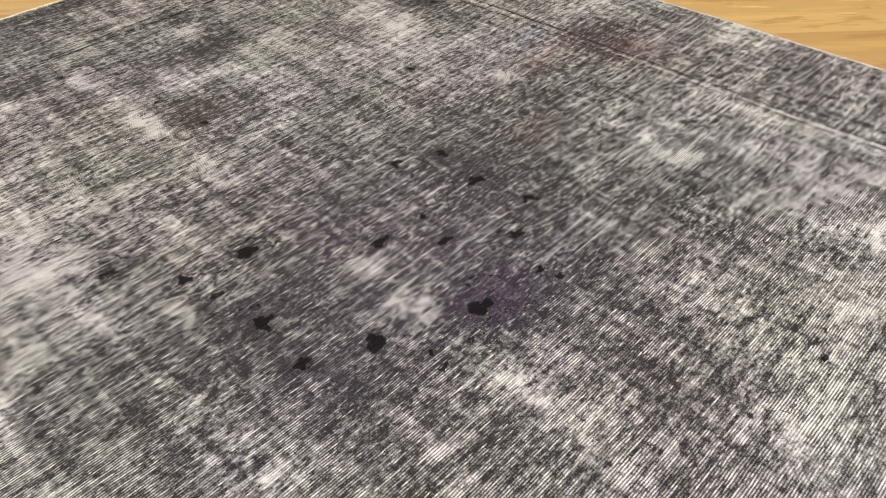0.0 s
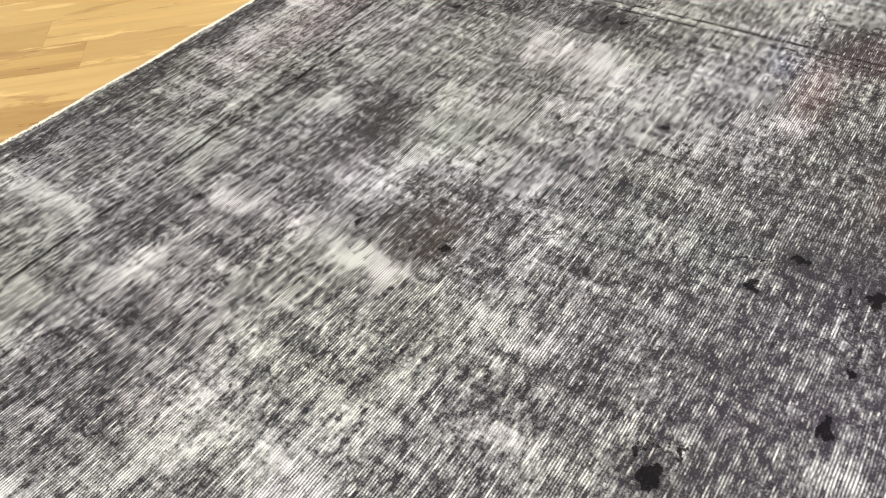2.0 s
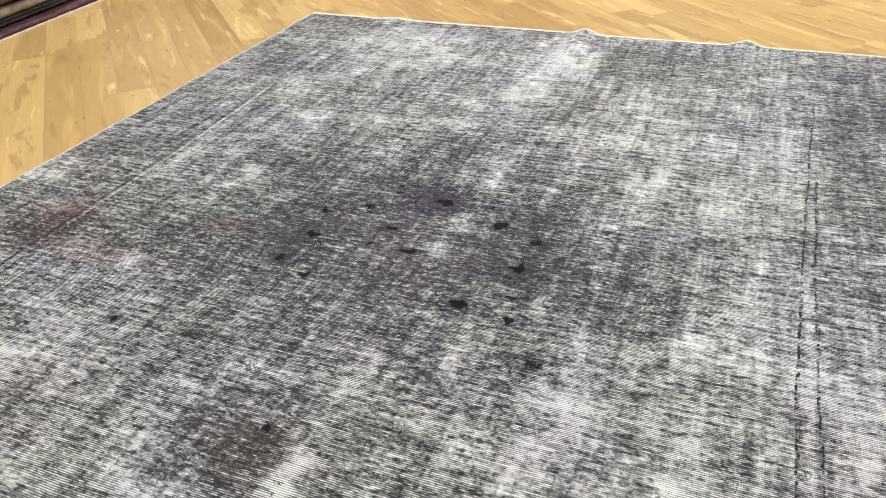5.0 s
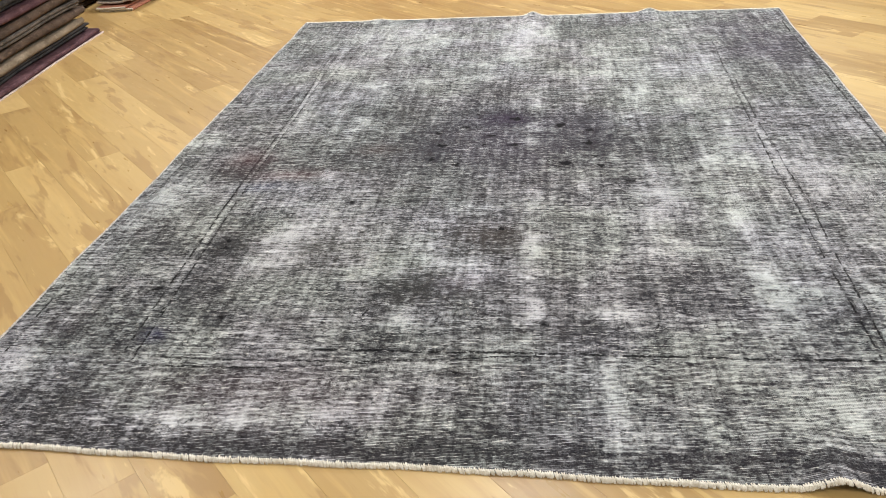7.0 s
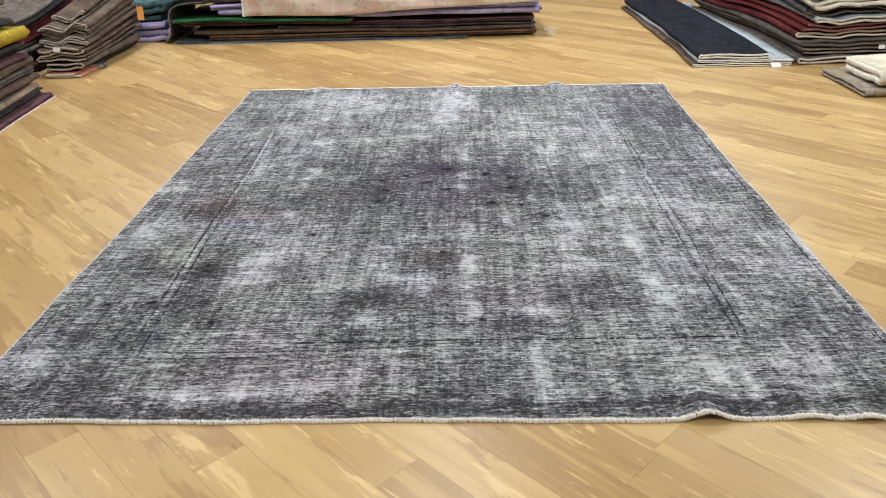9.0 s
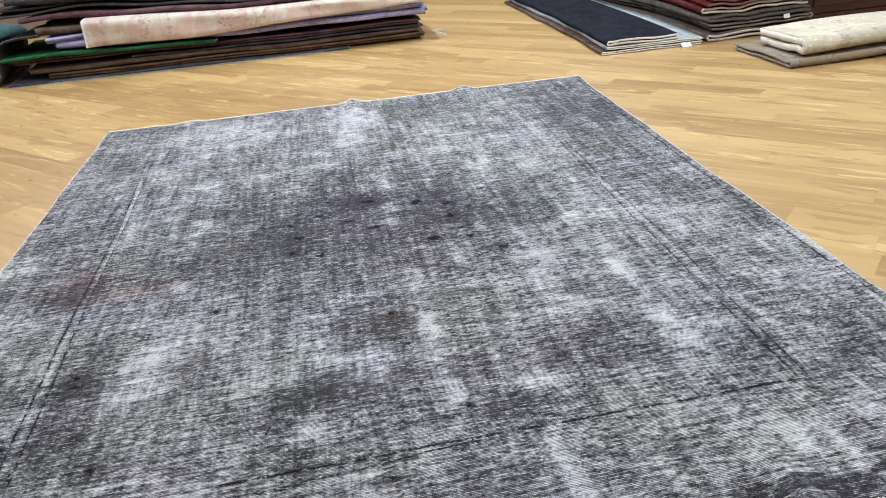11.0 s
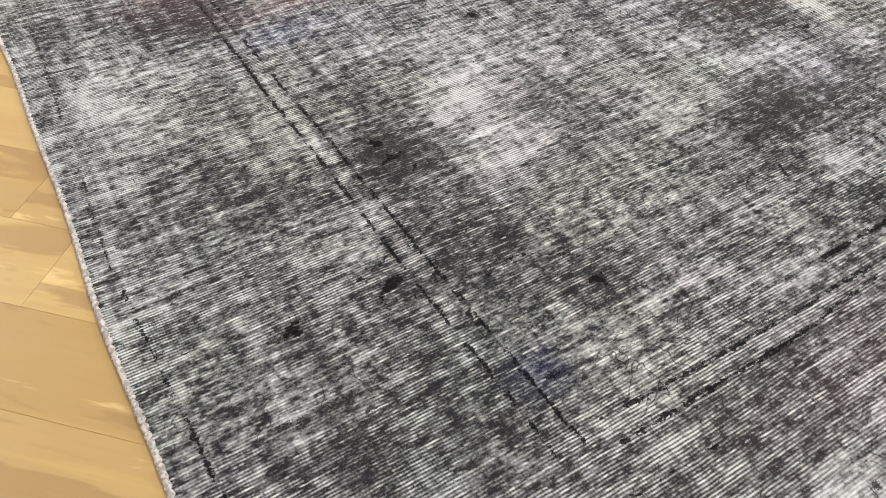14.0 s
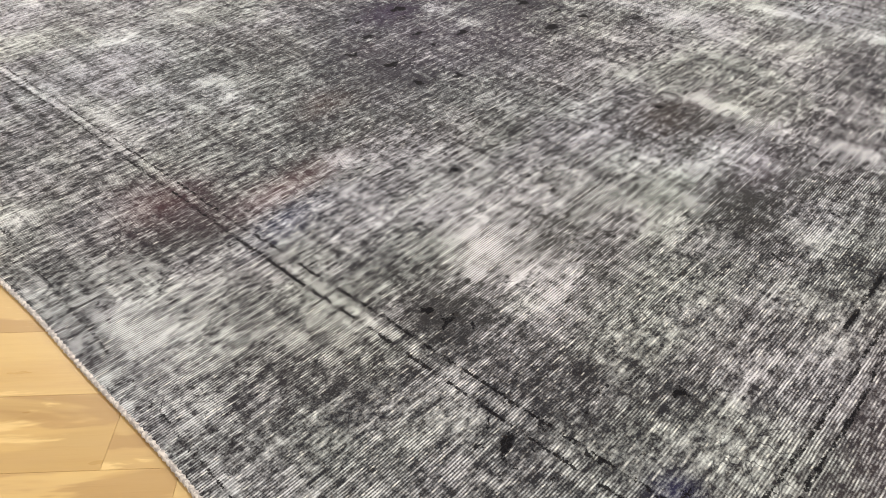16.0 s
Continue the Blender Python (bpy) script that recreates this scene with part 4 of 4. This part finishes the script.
def tag(x, y, z, w, h, lean, material, label):
    bm = bmesh.new()
    block(bm, -w / 2, w / 2, -0.0012, 0.0012, 0, h, 0.0006)
    ob = tagged(part("price_tag", bm, material, None, smooth=False), label, "tag", "tags on the stacks")
    ob.matrix_world = pose(x, y, z, lean, 0, 4)


tag(3.93, 4.135, 0.001, 0.075, 0.045, -55, PAPER, "small white paper tag on the low stack")
tag(-1.66, 4.318, 0.2, 0.05, 0.035, -12, PAPER, "small white paper tag on a folded rug")
# a flat card stands in for the end of an orange rug
tag(-1.40, 5.45, 0.25, 0.06, 0.12, -8, ORANGE, "end of an orange rug in the slumped stack, simplified to a flat card")
tag(4.72, 4.185, 0.11, 0.05, 0.03, -15, PAPER, "small white paper tag on a folded rug")

tassel = tagged(new("tassel"), "loose white cotton tassel at a rug's corner", "tassel")
tassel.location = (2.31, 5.6, 0.06)
rt = random.Random(5)
for i in range(14):
    bm = bmesh.new()
    ends = Vector((rt.uniform(0.03, 0.13), rt.uniform(-0.05, 0.03), rt.uniform(-0.05, 0.03)))
    last = None
    for k in range(6):
        f = k / 5
        c = ends * f + Vector((0, 0.012 * math.sin(5 * f + i), -0.015 * f * f))
        ring = [bm.verts.new(c + Vector((0, 0.004 * math.cos(a), 0.004 * math.sin(a)))) for a in (0.5, 2.6, 4.7)]
        if last:
            for q in range(3):
                bm.faces.new((last[q], last[(q + 1) % 3], ring[(q + 1) % 3], ring[q]))
        last = ring
    part("strand", bm, CREAM, tassel)

# pair of small folded rugs
stack("lying on the boards", "small folded rugs", 1.1, 0.68, pose(5.24, 3.22, 0, 0, 0, 90), [("floral", 2, 0.03, 0.0, 0.0, 0.0)], straight, 9, GREYEDGE, 16)
stack("on another folded rug", "small folded rugs", 1.0, 0.5, pose(5.24, 3.27, 0.062, 0, 0, 91), [("cream", 2, 0.055, 0.0, 0.0, 0.0)], straight, 10, CREAM, 16)

# stack behind the near end
stack("in a low stack", "rugs behind the near end", 2.0, 0.6, pose(-1.02, -0.89, 0, 0, 0, -90),
      [("maroon", 2, 0.03, 0.02, 0.0, 0.03), ("coral", 2, 0.03, 0.0, 0.0, 0.0), ("maroon", 3, 0.03, 0.04, 0.0, 0.06), ("charcoal", 3, 0.028, 0.05, 0.0, 0.08)], straight, 11, GREYEDGE, 24)

# dark wooden chest behind the small rugs
MAHOGANY = mahogany_material()
chest = tagged(new("chest"), "dark polished mahogany chest beside the stacks", "chest")
chest.location = (5.02, 4.42, 0)
bm = bmesh.new()
block(bm, 0, 1.3, 0, 0.5, 0.06, 0.8, 0.008)
part("body", bm, MAHOGANY, chest, smooth=False)
bm = bmesh.new()
block(bm, -0.02, 1.32, -0.02, 0.52, 0, 0.06, 0.006)
part("plinth", bm, MAHOGANY, chest, smooth=False)
for i in range(2):
    bm = bmesh.new()
    block(bm, 0.06 + 0.61 * i, 0.6 + 0.61 * i, -0.012, 0.0, 0.12, 0.72, 0.005)
    part("door", bm, MAHOGANY, chest, smooth=False)


# ---- boards of the floor ----
BOARD, FIRST = 0.148, 0.275
JOINTS = {1: 0.70, 2: -0.70, 3: -0.82, 4: -1.44, 6: 1.52}
TONES = {(4, -1): 0.4, (2, -1): 0.95, (3, -1): 0.45, (1, -1): 0.4}
TURN = Matrix.Rotation(radians(-45), 4, "Z")


def board_mesh(length):
    bm = bmesh.new()
    block(bm, 0, length - 0.0003, 0.00015, BOARD - 0.00015, -0.012, 0)
    top = [e for e in bm.edges if all(v.co.z > -0.001 for v in e.verts)]
    bmesh.ops.bevel(bm, geom=top, offset=0.0003, segments=1, affect="EDGES")
    me = bpy.data.meshes.new("board")
    bm.to_mesh(me)
    bm.free()
    me.materials.append(OAK)
    return me


LENGTHS = [0.6, 0.9, 1.2, 1.37, 1.6, 1.9]
BOARDS = {ln: board_mesh(ln) for ln in LENGTHS}
rnd = random.Random(11)
near_boards, far_boards = [], []
k_lo, k_hi = int((X0 + Y0) / math.sqrt(2) / BOARD) - 2, int((X1 + Y1) / math.sqrt(2) / BOARD) + 2
for k in range(k_lo, k_hi):
    s = FIRST + k * BOARD
    start = JOINTS.get(k, rnd.uniform(-1, 1))
    for way in (1, -1):
        at = start
        count = 0
        while -9.5 < at < 9.5:
            ln = rnd.choice(LENGTHS)
            if k == 4 and way == -1 and count == 0:
                ln = 1.37
            lo = at if way == 1 else at - ln
            at += ln * way
            count += 1
            # centre of the board in the plan: r along it, s across it
            cr, cs = lo + ln / 2, s + BOARD / 2
            cx, cy = (cr + cs) / math.sqrt(2), (cs - cr) / math.sqrt(2)
            if not (X0 - 1.0 < cx < X1 + 1.0 and Y0 - 1.0 < cy < Y1 + 1.0):
                continue
            tone = TONES.get((k, way), None) if count == 1 else None
            tone = rnd.betavariate(0.8, 0.8) if tone is None else tone
            seen = (-1.5 < cx < 4.3 and -0.7 < cy < 5.7) and not (0.5 < cx < 2.5 and 0.6 < cy < 3.1)
            (near_boards if seen else far_boards).append((lo, s, ln, tone))
near_boards, extra = near_boards[:300], near_boards[300:]
for lo, s, ln, tone in near_boards:
    ob = new("board", BOARDS[ln])
    ob.parent = floor
    ob.matrix_world = TURN @ Matrix.Translation((lo, s, 0))
    ob.color = (tone, tone, tone, 1)
verts, faces = [], []
for lo, s, ln, tone in far_boards + extra:
    a, b, c, d = lo, lo + ln - 0.0003, s + 0.00015, s + BOARD - 0.00015
    k = len(verts)
    verts += [(a, c, -0.012), (b, c, -0.012), (b, d, -0.012), (a, d, -0.012), (a, c, 0), (b, c, 0), (b, d, 0), (a, d, 0)]
    faces += [(k + 4, k + 5, k + 6, k + 7), (k, k + 1, k + 5, k + 4), (k + 1, k + 2, k + 6, k + 5), (k + 2, k + 3, k + 7, k + 6), (k + 3, k, k + 4, k + 7)]
bm = bmesh.new()
low = [bm.verts.new(v) for v in verts]
for f in faces:
    bm.faces.new([low[i] for i in f])
# trim the boards at the walls
back = TURN.inverted()
for p, d in (((X0, 0, 0), (-1, 0, 0)), ((X1, 0, 0), (1, 0, 0)), ((0, Y0, 0), (0, -1, 0)), ((0, Y1, 0), (0, 1, 0))):
    bmesh.ops.bisect_plane(bm, geom=bm.verts[:] + bm.edges[:] + bm.faces[:], plane_co=back @ Vector(p), plane_no=back.to_3x3() @ Vector(d), clear_outer=True)
rest = tagged(part("boards", bm, OAK_FAR, floor, smooth=False), kind="stuff")
rest.matrix_world = TURN
